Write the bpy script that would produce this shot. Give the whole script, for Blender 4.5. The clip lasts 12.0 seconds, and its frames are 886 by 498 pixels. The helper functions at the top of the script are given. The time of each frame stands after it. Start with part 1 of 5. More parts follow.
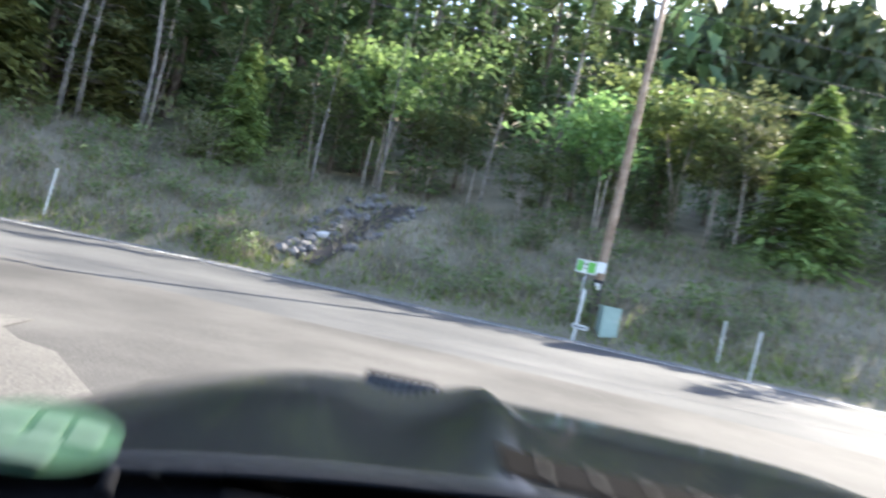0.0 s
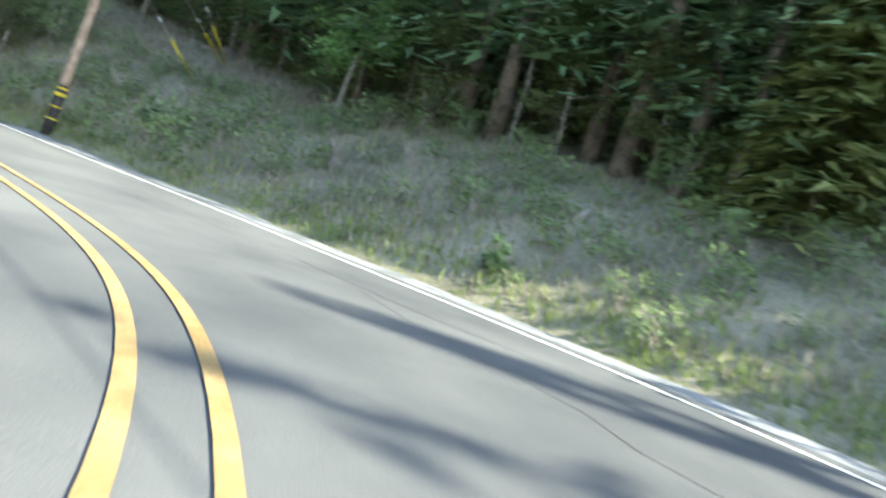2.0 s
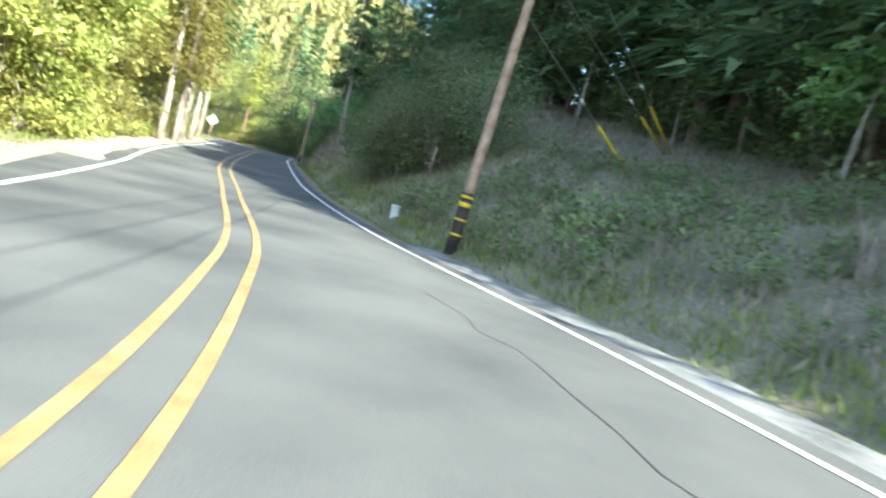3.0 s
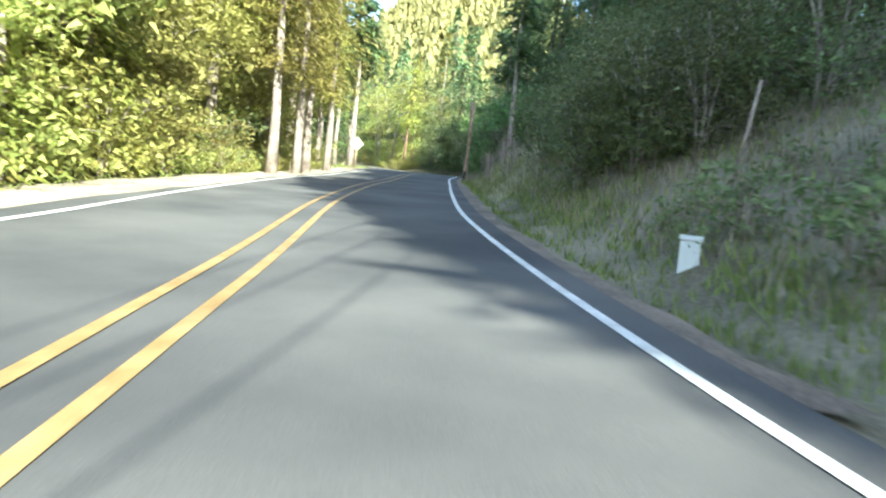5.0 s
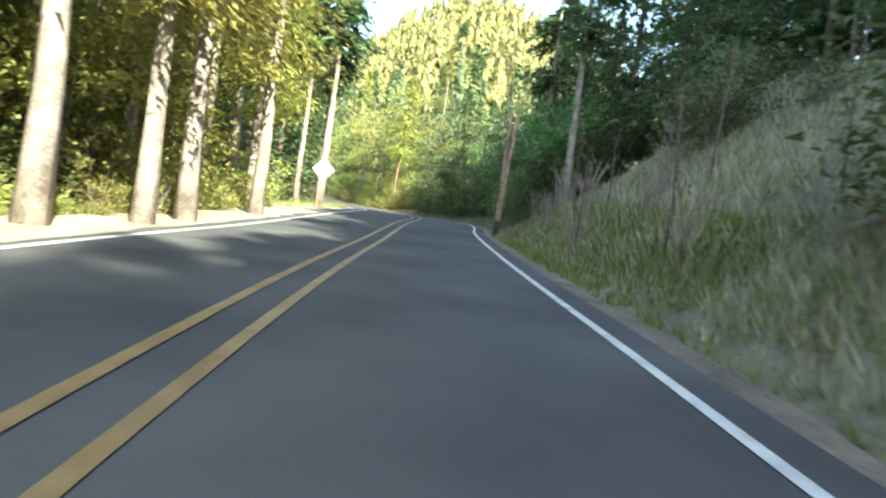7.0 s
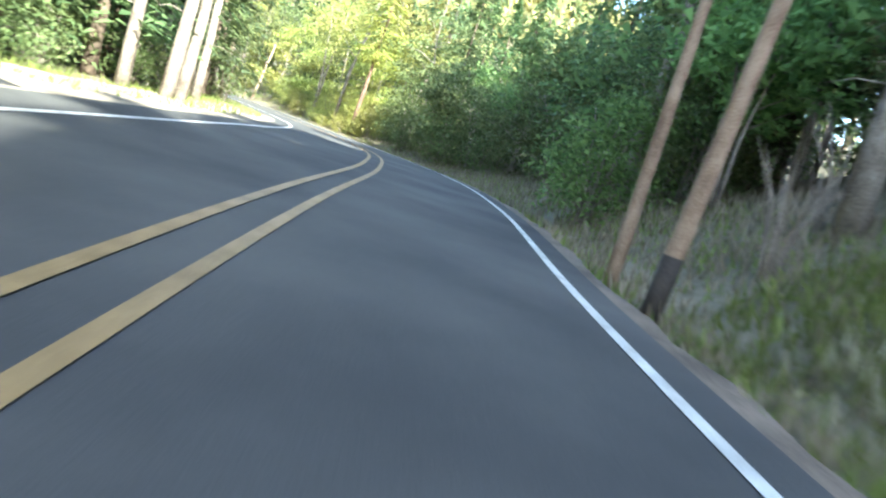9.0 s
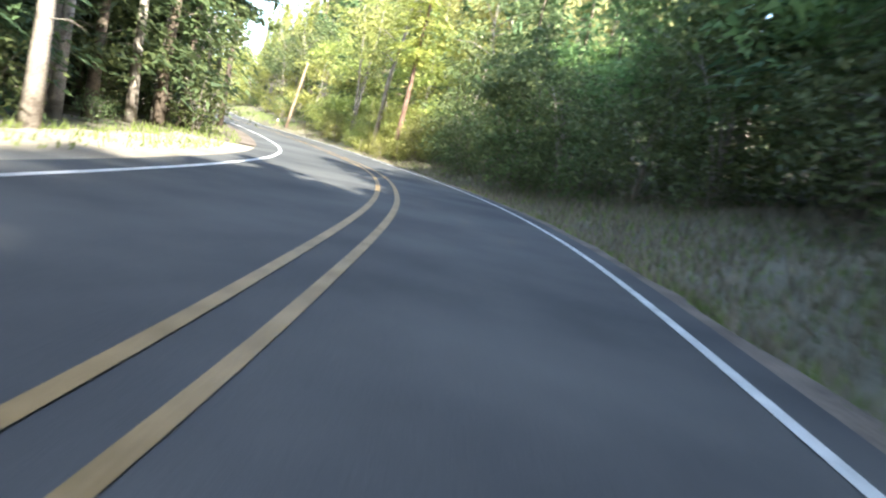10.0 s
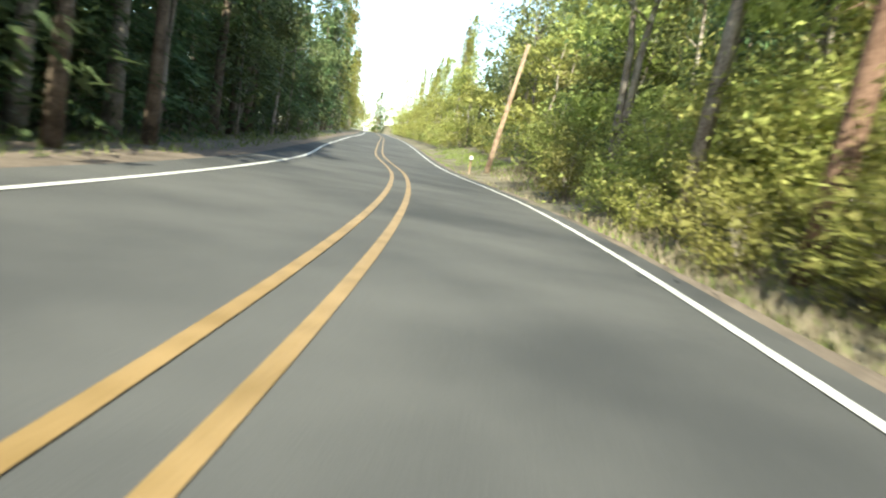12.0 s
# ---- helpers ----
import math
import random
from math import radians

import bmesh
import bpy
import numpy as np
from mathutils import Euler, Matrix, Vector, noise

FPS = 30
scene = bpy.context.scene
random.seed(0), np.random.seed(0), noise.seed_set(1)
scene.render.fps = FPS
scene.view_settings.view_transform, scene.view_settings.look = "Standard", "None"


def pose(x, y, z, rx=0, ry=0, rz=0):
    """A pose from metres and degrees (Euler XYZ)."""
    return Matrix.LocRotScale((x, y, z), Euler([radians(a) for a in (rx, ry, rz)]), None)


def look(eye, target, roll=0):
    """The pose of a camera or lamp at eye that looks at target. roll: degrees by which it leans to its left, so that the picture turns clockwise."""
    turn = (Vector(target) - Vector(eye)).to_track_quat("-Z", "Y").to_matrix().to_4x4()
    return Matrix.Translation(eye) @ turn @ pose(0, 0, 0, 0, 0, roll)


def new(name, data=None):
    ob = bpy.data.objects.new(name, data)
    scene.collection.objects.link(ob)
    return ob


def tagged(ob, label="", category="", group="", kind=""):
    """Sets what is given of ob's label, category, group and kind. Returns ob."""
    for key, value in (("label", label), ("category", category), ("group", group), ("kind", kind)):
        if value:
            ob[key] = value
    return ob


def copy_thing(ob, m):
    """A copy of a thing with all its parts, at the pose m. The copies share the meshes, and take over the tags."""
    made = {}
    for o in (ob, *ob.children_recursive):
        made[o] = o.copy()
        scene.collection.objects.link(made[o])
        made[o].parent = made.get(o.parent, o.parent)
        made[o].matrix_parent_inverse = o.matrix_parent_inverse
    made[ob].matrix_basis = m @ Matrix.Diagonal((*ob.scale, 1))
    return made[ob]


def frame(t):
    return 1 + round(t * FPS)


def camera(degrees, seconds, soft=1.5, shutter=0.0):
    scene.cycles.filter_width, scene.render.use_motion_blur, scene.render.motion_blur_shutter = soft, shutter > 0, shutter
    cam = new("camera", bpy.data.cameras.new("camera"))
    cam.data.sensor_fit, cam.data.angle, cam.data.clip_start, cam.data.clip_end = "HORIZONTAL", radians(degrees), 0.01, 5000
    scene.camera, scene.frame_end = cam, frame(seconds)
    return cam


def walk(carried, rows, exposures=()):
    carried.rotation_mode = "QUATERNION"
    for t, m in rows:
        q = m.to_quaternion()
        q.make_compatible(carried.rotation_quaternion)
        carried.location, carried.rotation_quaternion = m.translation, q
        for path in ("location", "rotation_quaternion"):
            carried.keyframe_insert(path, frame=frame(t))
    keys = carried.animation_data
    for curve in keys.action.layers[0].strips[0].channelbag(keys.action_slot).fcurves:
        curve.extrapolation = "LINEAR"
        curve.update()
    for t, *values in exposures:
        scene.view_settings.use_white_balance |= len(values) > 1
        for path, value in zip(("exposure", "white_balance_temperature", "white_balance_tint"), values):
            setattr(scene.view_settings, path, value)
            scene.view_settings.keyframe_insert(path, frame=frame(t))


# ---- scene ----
cam = camera(65.2, 12.0, soft=2.2, shutter=0.3)
PATH = [
    (0, (3.899, -1.695, 0.393), (3.615, 0.285, 0.445), 12.5),
    (0.5, (2.611, 0.781, 0.43), (1.914, 2.656, 0.422), 12.6),
    (1, (0.825, 2.898, 0.37), (-0.327, 4.53, 0.279), 13.2),
    (1.5, (-1.717, 5.008, 0.423), (-3.273, 6.256, 0.278), 16.5),
    (2, (-4.738, 6.573, 0.47), (-6.586, 7.331, 0.377), 17.7),
    (2.5, (-8.44, 7.47, 0.452), (-10.431, 7.585, 0.301), 17.4),
    (3, (-12.519, 7.202, 0.434), (-14.447, 6.69, 0.294), 13.6),
    (3.5, (-15.791, 6.307, 0.265), (-17.651, 5.587, 0.112), 10.1),
    (4, (-19.006, 4.966, 0.227), (-20.792, 4.083, 0.051), 7.3),
    (4.5, (-22.293, 3.105, 0.222), (-24.025, 2.125, 0.03), 5.7),
    (5, (-25.754, 0.795, 0.237), (-27.485, -0.189, 0.046), 5.5),
    (5.5, (-29.509, -1.837, 0.186), (-31.256, -2.799, 0.031), 7.3),
    (6, (-33.663, -4.854, 0.373), (-35.415, -5.811, 0.261), 7),
    (6.5, (-38.159, -8.024, 0.544), (-39.917, -8.973, 0.462), 7.1),
    (7, (-42.681, -10.961, 0.765), (-44.437, -11.916, 0.691), 7.7),
    (7.5, (-47.468, -14.069, 0.977), (-49.241, -14.965, 0.751), 12.3),
    (8, (-52.522, -17.04, 1.031), (-54.303, -17.903, 0.741), 15.6),
    (8.5, (-57.851, -20.036, 1.17), (-59.645, -20.871, 0.899), 17.4),
    (9, (-63.535, -23.157, 1.393), (-65.342, -23.973, 1.168), 17.5),
    (9.5, (-69.71, -26.5, 1.684), (-71.511, -27.333, 1.476), 15.8),
    (10, (-76.635, -30.138, 1.973), (-78.338, -31.148, 1.736), 11.9),
    (10.5, (-84.124, -34.614, 2.154), (-85.732, -35.775, 1.934), 11.2),
    (11, (-92.009, -40.336, 2.25), (-93.518, -41.626, 2.023), 10.9),
    (11.5, (-99.816, -47.301, 2.292), (-101.133, -48.783, 2.034), 10.4),
    (12, (-107.201, -55.142, 2.333), (-108.389, -56.732, 2.096), 9.6),
]
EXPOSURES = [(0, 2.48, 6500, 14), (0.5, 2.45, 6350, 6), (1.5, 2.78, 6400, 0), (2, 2.74, 6400, 2), (3, 2.53, 6200, 0), (5, 2.53, 6150, 0), (7, 2.5, 6600, 0), (7.5, 3.08, 6050, 0), (9.5, 3.0, 6250, 4), (10, 2.65, 6350, 8), (10.5, 2.22, 6150, 3), (11, 2.05, 6000, 0), (12, 1.7, 6900, 0)]
walk(cam, [(t, look(eye, target, roll)) for t, eye, target, roll in PATH], EXPOSURES)

# ---- light ----
SUN_DIR = Vector((0.559, 0.829, 0.700)).normalized()
world = bpy.data.worlds.new("sky")
scene.world = world
world.use_nodes = True
wn = world.node_tree
sky = wn.nodes.new("ShaderNodeTexSky")
sky.sky_type = "NISHITA"
sky.sun_disc = False
sky.sun_elevation = math.asin(SUN_DIR.z)
sky.sun_rotation = math.atan2(SUN_DIR.x, SUN_DIR.y)
wn.links.new(sky.outputs["Color"], wn.nodes["Background"].inputs["Color"])
wn.nodes["Background"].inputs["Strength"].default_value = 0.15
sun = new("sun", bpy.data.lights.new("sun", "SUN"))
sun.data.energy, sun.data.angle, sun.data.color = 4.0, radians(0.6), (1.0, 0.95, 0.81)
sun.matrix_world = look((0, 0, 60), Vector((0, 0, 60)) - SUN_DIR)


# ---- materials ----
def mat(name, dark, light, rough=0.8, scale=4.0, fine=60.0, bump=0.3, metal=0.0, spread=0.0, spec=0.3):
    """Two-scale noise between two colours, with a fine bump."""
    m = bpy.data.materials.new(name)
    m.use_nodes = True
    nt = m.node_tree
    b = nt.nodes["Principled BSDF"]
    co = nt.nodes.new("ShaderNodeTexCoord")
    n1, n2 = nt.nodes.new("ShaderNodeTexNoise"), nt.nodes.new("ShaderNodeTexNoise")
    n1.inputs["Scale"].default_value, n2.inputs["Scale"].default_value = scale, fine
    n1.inputs["Detail"].default_value = 5
    for n in (n1, n2):
        nt.links.new(co.outputs["Object"], n.inputs["Vector"])
    mx = nt.nodes.new("ShaderNodeMath")
    mx.operation = "MULTIPLY_ADD"
    nt.links.new(n2.outputs["Fac"], mx.inputs[0])
    mx.inputs[1].default_value = 0.6
    sub = nt.nodes.new("ShaderNodeMath")
    sub.operation = "SUBTRACT"
    nt.links.new(n1.outputs["Fac"], sub.inputs[0])
    sub.inputs[1].default_value = 0.3
    nt.links.new(sub.outputs[0], mx.inputs[2])
    ramp = nt.nodes.new("ShaderNodeValToRGB")
    ramp.color_ramp.elements[0].position, ramp.color_ramp.elements[1].position = 0.3, 0.72
    ramp.color_ramp.elements[0].color, ramp.color_ramp.elements[1].color = (*dark, 1), (*light, 1)
    nt.links.new(mx.outputs[0], ramp.inputs["Fac"])
    out = ramp.outputs["Color"]
    if spread:
        info = nt.nodes.new("ShaderNodeNewGeometry")
        hsv = nt.nodes.new("ShaderNodeHueSaturation")
        mr = nt.nodes.new("ShaderNodeMapRange")
        mr.inputs["To Min"].default_value, mr.inputs["To Max"].default_value = 1 - spread, 1 + spread
        nt.links.new(info.outputs["Random Per Island"], mr.inputs["Value"])
        nt.links.new(mr.outputs[0], hsv.inputs["Value"])
        nt.links.new(out, hsv.inputs["Color"])
        out = hsv.outputs["Color"]
    nt.links.new(out, b.inputs["Base Color"])
    b.inputs["Roughness"].default_value, b.inputs["Metallic"].default_value = rough, metal
    b.inputs["Specular IOR Level"].default_value = spec
    if bump:
        bp = nt.nodes.new("ShaderNodeBump")
        bp.inputs["Strength"].default_value, bp.inputs["Distance"].default_value = bump, 0.02
        nt.links.new(mx.outputs[0], bp.inputs["Height"])
        nt.links.new(bp.outputs[0], b.inputs["Normal"])
    return m


def leaf_mat(name, dark, light, glow=0.35, spread=0.35, hue=0.03):
    """Leaves: a diffuse face that lets some light through, varied from leaf to leaf."""
    m = bpy.data.materials.new(name)
    m.use_nodes = True
    nt = m.node_tree
    b = nt.nodes["Principled BSDF"]
    out = nt.nodes["Material Output"]
    geo = nt.nodes.new("ShaderNodeNewGeometry")
    co = nt.nodes.new("ShaderNodeTexCoord")
    big = nt.nodes.new("ShaderNodeTexNoise")
    big.inputs["Scale"].default_value = 0.5
    nt.links.new(co.outputs["Object"], big.inputs["Vector"])
    add = nt.nodes.new("ShaderNodeMath")
    add.operation = "MULTIPLY_ADD"
    add.inputs[1].default_value = 0.6
    nt.links.new(geo.outputs["Random Per Island"], add.inputs[0])
    half = nt.nodes.new("ShaderNodeMath")
    half.operation = "MULTIPLY"
    half.inputs[1].default_value = 0.45
    nt.links.new(big.outputs["Fac"], half.inputs[0])
    nt.links.new(half.outputs[0], add.inputs[2])
    ramp = nt.nodes.new("ShaderNodeValToRGB")
    ramp.color_ramp.elements[0].position, ramp.color_ramp.elements[1].position = 0.12, 0.8
    ramp.color_ramp.elements[0].color, ramp.color_ramp.elements[1].color = (*dark, 1), (*light, 1)
    nt.links.new(add.outputs[0], ramp.inputs["Fac"])
    obj = nt.nodes.new("ShaderNodeObjectInfo")
    hsv = nt.nodes.new("ShaderNodeHueSaturation")
    mr = nt.nodes.new("ShaderNodeMapRange")
    mr.inputs["To Min"].default_value, mr.inputs["To Max"].default_value = 1 - spread, 1 + spread
    nt.links.new(obj.outputs["Random"], mr.inputs["Value"])
    nt.links.new(mr.outputs[0], hsv.inputs["Value"])
    mh = nt.nodes.new("ShaderNodeMapRange")
    mh.inputs["To Min"].default_value, mh.inputs["To Max"].default_value = 0.5 - hue, 0.5 + hue
    nt.links.new(obj.outputs["Random"], mh.inputs["Value"])
    nt.links.new(mh.outputs[0], hsv.inputs["Hue"])
    nt.links.new(ramp.outputs["Color"], hsv.inputs["Color"])
    nt.links.new(hsv.outputs["Color"], b.inputs["Base Color"])
    b.inputs["Roughness"].default_value = 0.6
    b.inputs["Specular IOR Level"].default_value = 0.25
    tr = nt.nodes.new("ShaderNodeBsdfTranslucent")
    nt.links.new(hsv.outputs["Color"], tr.inputs["Color"])
    mix = nt.nodes.new("ShaderNodeMixShader")
    mix.inputs["Fac"].default_value = glow
    nt.links.new(b.outputs[0], mix.inputs[1])
    nt.links.new(tr.outputs[0], mix.inputs[2])
    nt.links.new(mix.outputs[0], out.inputs["Surface"])
    return m


def plain(name, colour, rough=0.5, metal=0.0, coat=0.0):
    m = mat(name, tuple(c * 0.88 for c in colour), colour, rough, 6, 70, 0.05, metal)
    m.node_tree.nodes["Principled BSDF"].inputs["Coat Weight"].default_value = coat
    return m


ASPHALT = mat("asphalt", (0.058, 0.060, 0.062), (0.122, 0.121, 0.118), 0.88, 0.35, 110, 0.25, spec=0.12)
DUSTY = mat("dusty_asphalt", (0.06, 0.058, 0.055), (0.125, 0.119, 0.11), 0.92, 0.5, 60, 0.3, spec=0.1)
GRASS = mat("bank_soil", (0.085, 0.077, 0.048), (0.245, 0.215, 0.155), 0.95, 0.45, 12, 0.5)
GRAVEL = mat("grey_gravel", (0.09, 0.092, 0.095), (0.24, 0.24, 0.24), 0.95, 1.5, 30, 0.8)
SAND = mat("pale_sandy_gravel", (0.22, 0.185, 0.14), (0.43, 0.37, 0.285), 0.95, 0.7, 22, 0.5)
LITTER = mat("needle_litter", (0.10, 0.08, 0.065), (0.24, 0.19, 0.15), 0.95, 1.0, 18, 0.5)
PATCH = mat("sandy_dust", (0.075, 0.071, 0.065), (0.16, 0.149, 0.132), 0.92, 0.8, 30, 0.4)
WHITE = mat("white_paint", (0.42, 0.42, 0.40), (0.75, 0.75, 0.73), 0.6, 3, 40, 0.1)
YELLOW = mat("yellow_paint", (0.2, 0.13, 0.05), (0.35, 0.235, 0.11), 0.6, 3, 40, 0.1)
DARK_LINE = mat("crack_sealant", (0.03, 0.03, 0.03), (0.06, 0.06, 0.06), 0.6, 3, 30, 0.1)
BARK = mat("brown_bark", (0.06, 0.045, 0.035), (0.22, 0.17, 0.13), 0.92, 3, 22, 1.0)
PALE_BARK = mat("pale_bark", (0.16, 0.13, 0.11), (0.42, 0.37, 0.32), 0.9, 2, 18, 0.9)
POLE_WOOD = mat("pole_wood", (0.2, 0.13, 0.09), (0.42, 0.31, 0.23), 0.85, 3, 40, 0.5)
POLE_TAR = mat("pole_tar", (0.025, 0.022, 0.02), (0.06, 0.05, 0.045), 0.8, 5, 40, 0.4)
STICK = mat("dead_wood", (0.16, 0.13, 0.11), (0.38, 0.33, 0.28), 0.9, 3, 30, 0.4)
ROCK = mat("grey_rock", (0.06, 0.06, 0.062), (0.24, 0.225, 0.22), 0.9, 2.5, 25, 0.9)
PALE_ROCK = mat("pale_rock", (0.35, 0.34, 0.34), (0.6, 0.58, 0.56), 0.9, 2.5, 25, 0.8)
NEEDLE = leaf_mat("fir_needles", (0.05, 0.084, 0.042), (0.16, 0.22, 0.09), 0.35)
# lit twin of the fir needles: sunlight is put into the yellow-green
SUNLIT_NEEDLE = leaf_mat("sunny_needles", (0.155, 0.165, 0.04), (0.46, 0.445, 0.125), 0.42)
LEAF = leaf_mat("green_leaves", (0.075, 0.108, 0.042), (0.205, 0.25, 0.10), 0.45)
# green leaves again, raised to yellow-green with full sun in the colour
SUNLIT_LEAF = leaf_mat("yellow_green_leaves", (0.165, 0.19, 0.045), (0.48, 0.48, 0.16), 0.45)
OLIVE_LEAF = leaf_mat("olive_leaves", (0.075, 0.10, 0.045), (0.23, 0.27, 0.115), 0.4)
DRY_GRASS = leaf_mat("dry_grass", (0.2, 0.185, 0.12), (0.48, 0.44, 0.31), 0.3, 0.1, 0.01)
DEAD_GRASS = leaf_mat("dead_grass", (0.135, 0.115, 0.078), (0.37, 0.315, 0.235), 0.3, 0.1, 0.01)
MAPLE_LEAF = leaf_mat("maple_leaves", (0.085, 0.145, 0.05), (0.27, 0.37, 0.13), 0.5)
# far hill leaves: distance haze and sun are put into this pale colour
HAZED_LEAF = leaf_mat("spring_foliage", (0.21, 0.225, 0.08), (0.5, 0.5, 0.2), 0.4)
GREEN_GRASS = leaf_mat("green_grass", (0.095, 0.13, 0.035), (0.28, 0.33, 0.10), 0.4, 0.1, 0.01)
STEEL = plain("galvanised_steel", (0.5, 0.5, 0.5), 0.4, 0.8)
WHITE_PLASTIC = plain("white_plastic", (0.8, 0.8, 0.78), 0.5)
GREEN_BOX = plain("pale_green_paint", (0.34, 0.45, 0.40), 0.5)
PALE_BOX = plain("weathered_white_plastic", (0.6, 0.64, 0.62), 0.5)
YELLOW_PLASTIC = plain("yellow_plastic", (0.75, 0.55, 0.04), 0.5)
GREEN_SIGN = plain("green_sign_face", (0.12, 0.42, 0.08), 0.45)
RED_PAINT = plain("red_paint", (0.6, 0.05, 0.03), 0.4)
DARK_PAINT = plain("black_marking", (0.03, 0.03, 0.03), 0.5)
WIRE = plain("cable_rubber", (0.05, 0.05, 0.05), 0.5)

# ---- plan ----
KX = [-260 + 10 * i for i in range(31)]
EDGE_Y = [-317.00, -299.00, -281.00, -263.00, -245.00, -227.40, -209.00, -190.80, -172.90, -155.30, -138.10, -121.20, -104.20, -87.00, -68.82, -54.65, -43.57, -35.48, -29.41, -24.35, -18.62, -12.83, -6.73, 0.38, 8.20, 13.57, 15.51, 14.96, 13.20, 11.24, 9.84]
ROAD_Z = [11.45, 10.75, 10.05, 9.35, 8.65, 7.95, 7.15, 6.45, 5.75, 5.05, 4.35, 3.65, 2.85, 2.10, 1.62, 1.26, 1.08, 0.97, 0.78, 0.48, 0.08, -0.20, -0.56, -0.87, -0.93, -0.82, -0.75, -0.67, -0.58, -0.49, -0.39]
LINE_Y = [-323.66, -305.66, -287.66, -269.66, -251.66, -234.06, -215.66, -197.46, -179.56, -161.96, -144.76, -127.86, -110.86, -93.66, -75.11, -60.06, -48.16, -39.64, -33.21, -27.88, -22.35, -16.69, -10.62, -3.67, 2.90, 6.97, 5.39, -0.63, -9.27, -18.82, -27.72]


def spline(x, v):
    """Smooth curve through values v at the knots KX: value and slope."""
    u = np.clip((np.asarray(x, float) + 260) / 10, 1, 28.999)
    i = u.astype(int)
    f = u - i
    v = np.asarray(v, float)
    a, b, c, d = v[i - 1], v[i], v[i + 1], v[i + 2]
    val = b + 0.5 * f * ((c - a) + f * ((2 * a - 5 * b + 4 * c - d) + f * (3 * (b - c) + d - a)))
    der = 0.5 * ((c - a) + 2 * f * (2 * a - 5 * b + 4 * c - d) + 3 * f * f * (3 * (b - c) + d - a)) / 10
    return val, der


def spot(x, d):
    """The place d metres to the right of the edge line, from its point at x."""
    y, s = spline(x, EDGE_Y)
    n = math.sqrt(1 + s * s)
    px, py = float(x - s / n * d), float(y + d / n)
    return px, py, float(land(px, py)[0])


XS = np.arange(45.0, -240.0, -1.0)
CURVE = np.array([(x, spline(x, EDGE_Y)[0]) for x in XS])


def lateral(x, y):
    """Distance to the right of the white edge line, and the x of the foot, for arrays."""
    p = np.stack([np.ravel(x), np.ravel(y)], 1)
    best, foot = np.empty(len(p)), np.empty(len(p))
    for k in range(0, len(p), 4000):
        q = p[k:k + 4000]
        dd = ((q[:, None, :] - CURVE[None]) ** 2).sum(2)
        j = dd.argmin(1)
        side = np.sign(q[:, 1] - spline(q[:, 0], EDGE_Y)[0])
        fx = CURVE[j, 0]
        ey, es = spline(fx, EDGE_Y)
        fx = fx + np.clip(((q[:, 0] - fx) + es * (q[:, 1] - ey)) / (1 + es * es), -0.7, 0.7)
        ey, es = spline(fx, EDGE_Y)
        n = np.sqrt(1 + es * es)
        off = np.abs((q[:, 1] - ey) / n - es * (q[:, 0] - fx) / n)
        best[k:k + 4000] = side * np.where(dd[np.arange(len(q)), j] < 9, off, np.sqrt(dd[np.arange(len(q)), j]))
        foot[k:k + 4000] = fx
    return best, foot


def hills(x, y):
    return 0.5 * np.sin(x * 0.11 + 1.3) * np.cos(y * 0.13) + 0.25 * np.sin(x * 0.31 + y * 0.23)


def land(x, y):
    """Height of the ground."""
    x, y = np.atleast_1d(np.asarray(x, float)), np.atleast_1d(np.asarray(y, float))
    d, fx = lateral(x, y)
    z = spline(fx, ROAD_Z)[0]
    right = np.maximum(d - 1.6, 0)
    steep = np.interp(fx, [-240, -110, -90, -75, -64, -46, -34, 45], [0.3, 0.3, 0.38, 0.55, 0.92, 0.82, 0.5, 0.45])
    up = steep * np.minimum(right, 7) + 0.3 * np.clip(right - 7, 0, 45)
    ditch = -0.15 * np.exp(-((d - 1.7) / 0.7) ** 2)
    left = np.maximum(-d - 14, 0)
    rough = np.clip((np.abs(d + 3.5) - 6) / 8, 0, 1) * np.clip((np.hypot(x - 3, y + 6) - 22) / 12, 0, 1)
    z = z + up + ditch + rough * hills(x, y) * 0.6 - 0.03 * np.clip(left, 0, 60)
    ridge = 41 * np.exp(-((x + 255) / 60) ** 2 - ((y + 122) / 55) ** 2) + 45 * np.exp(-((x + 40) / 160) ** 2 - ((y - 190) / 80) ** 2)
    return z - 0.07 + ridge * np.clip((np.abs(d + 4) - 14) / 60, 0, 1)


def part(name, bm, material, parent=None, label="", smooth=False):
    """Links a bmesh as one mesh object."""
    me = bpy.data.meshes.new(name)
    bm.to_mesh(me)
    bm.free()
    if material:
        me.materials.append(material)
    if smooth:
        me.shade_smooth()
    ob = new(name, me)
    if parent:
        ob.parent = parent
    if label:
        ob["label"] = label
    return ob


def grid_mesh(name, xs, ys, zs, material):
    nx, ny = len(xs), len(ys)
    verts = [(xs[i], ys[j], zs[i][j]) for i in range(nx) for j in range(ny)]
    faces = [(i * ny + j, (i + 1) * ny + j, (i + 1) * ny + j + 1, i * ny + j + 1) for i in range(nx - 1) for j in range(ny - 1)]
    me = bpy.data.meshes.new(name)
    me.from_pydata(verts, [], faces)
    me.materials.append(material)
    me.shade_smooth()
    return new(name, me)


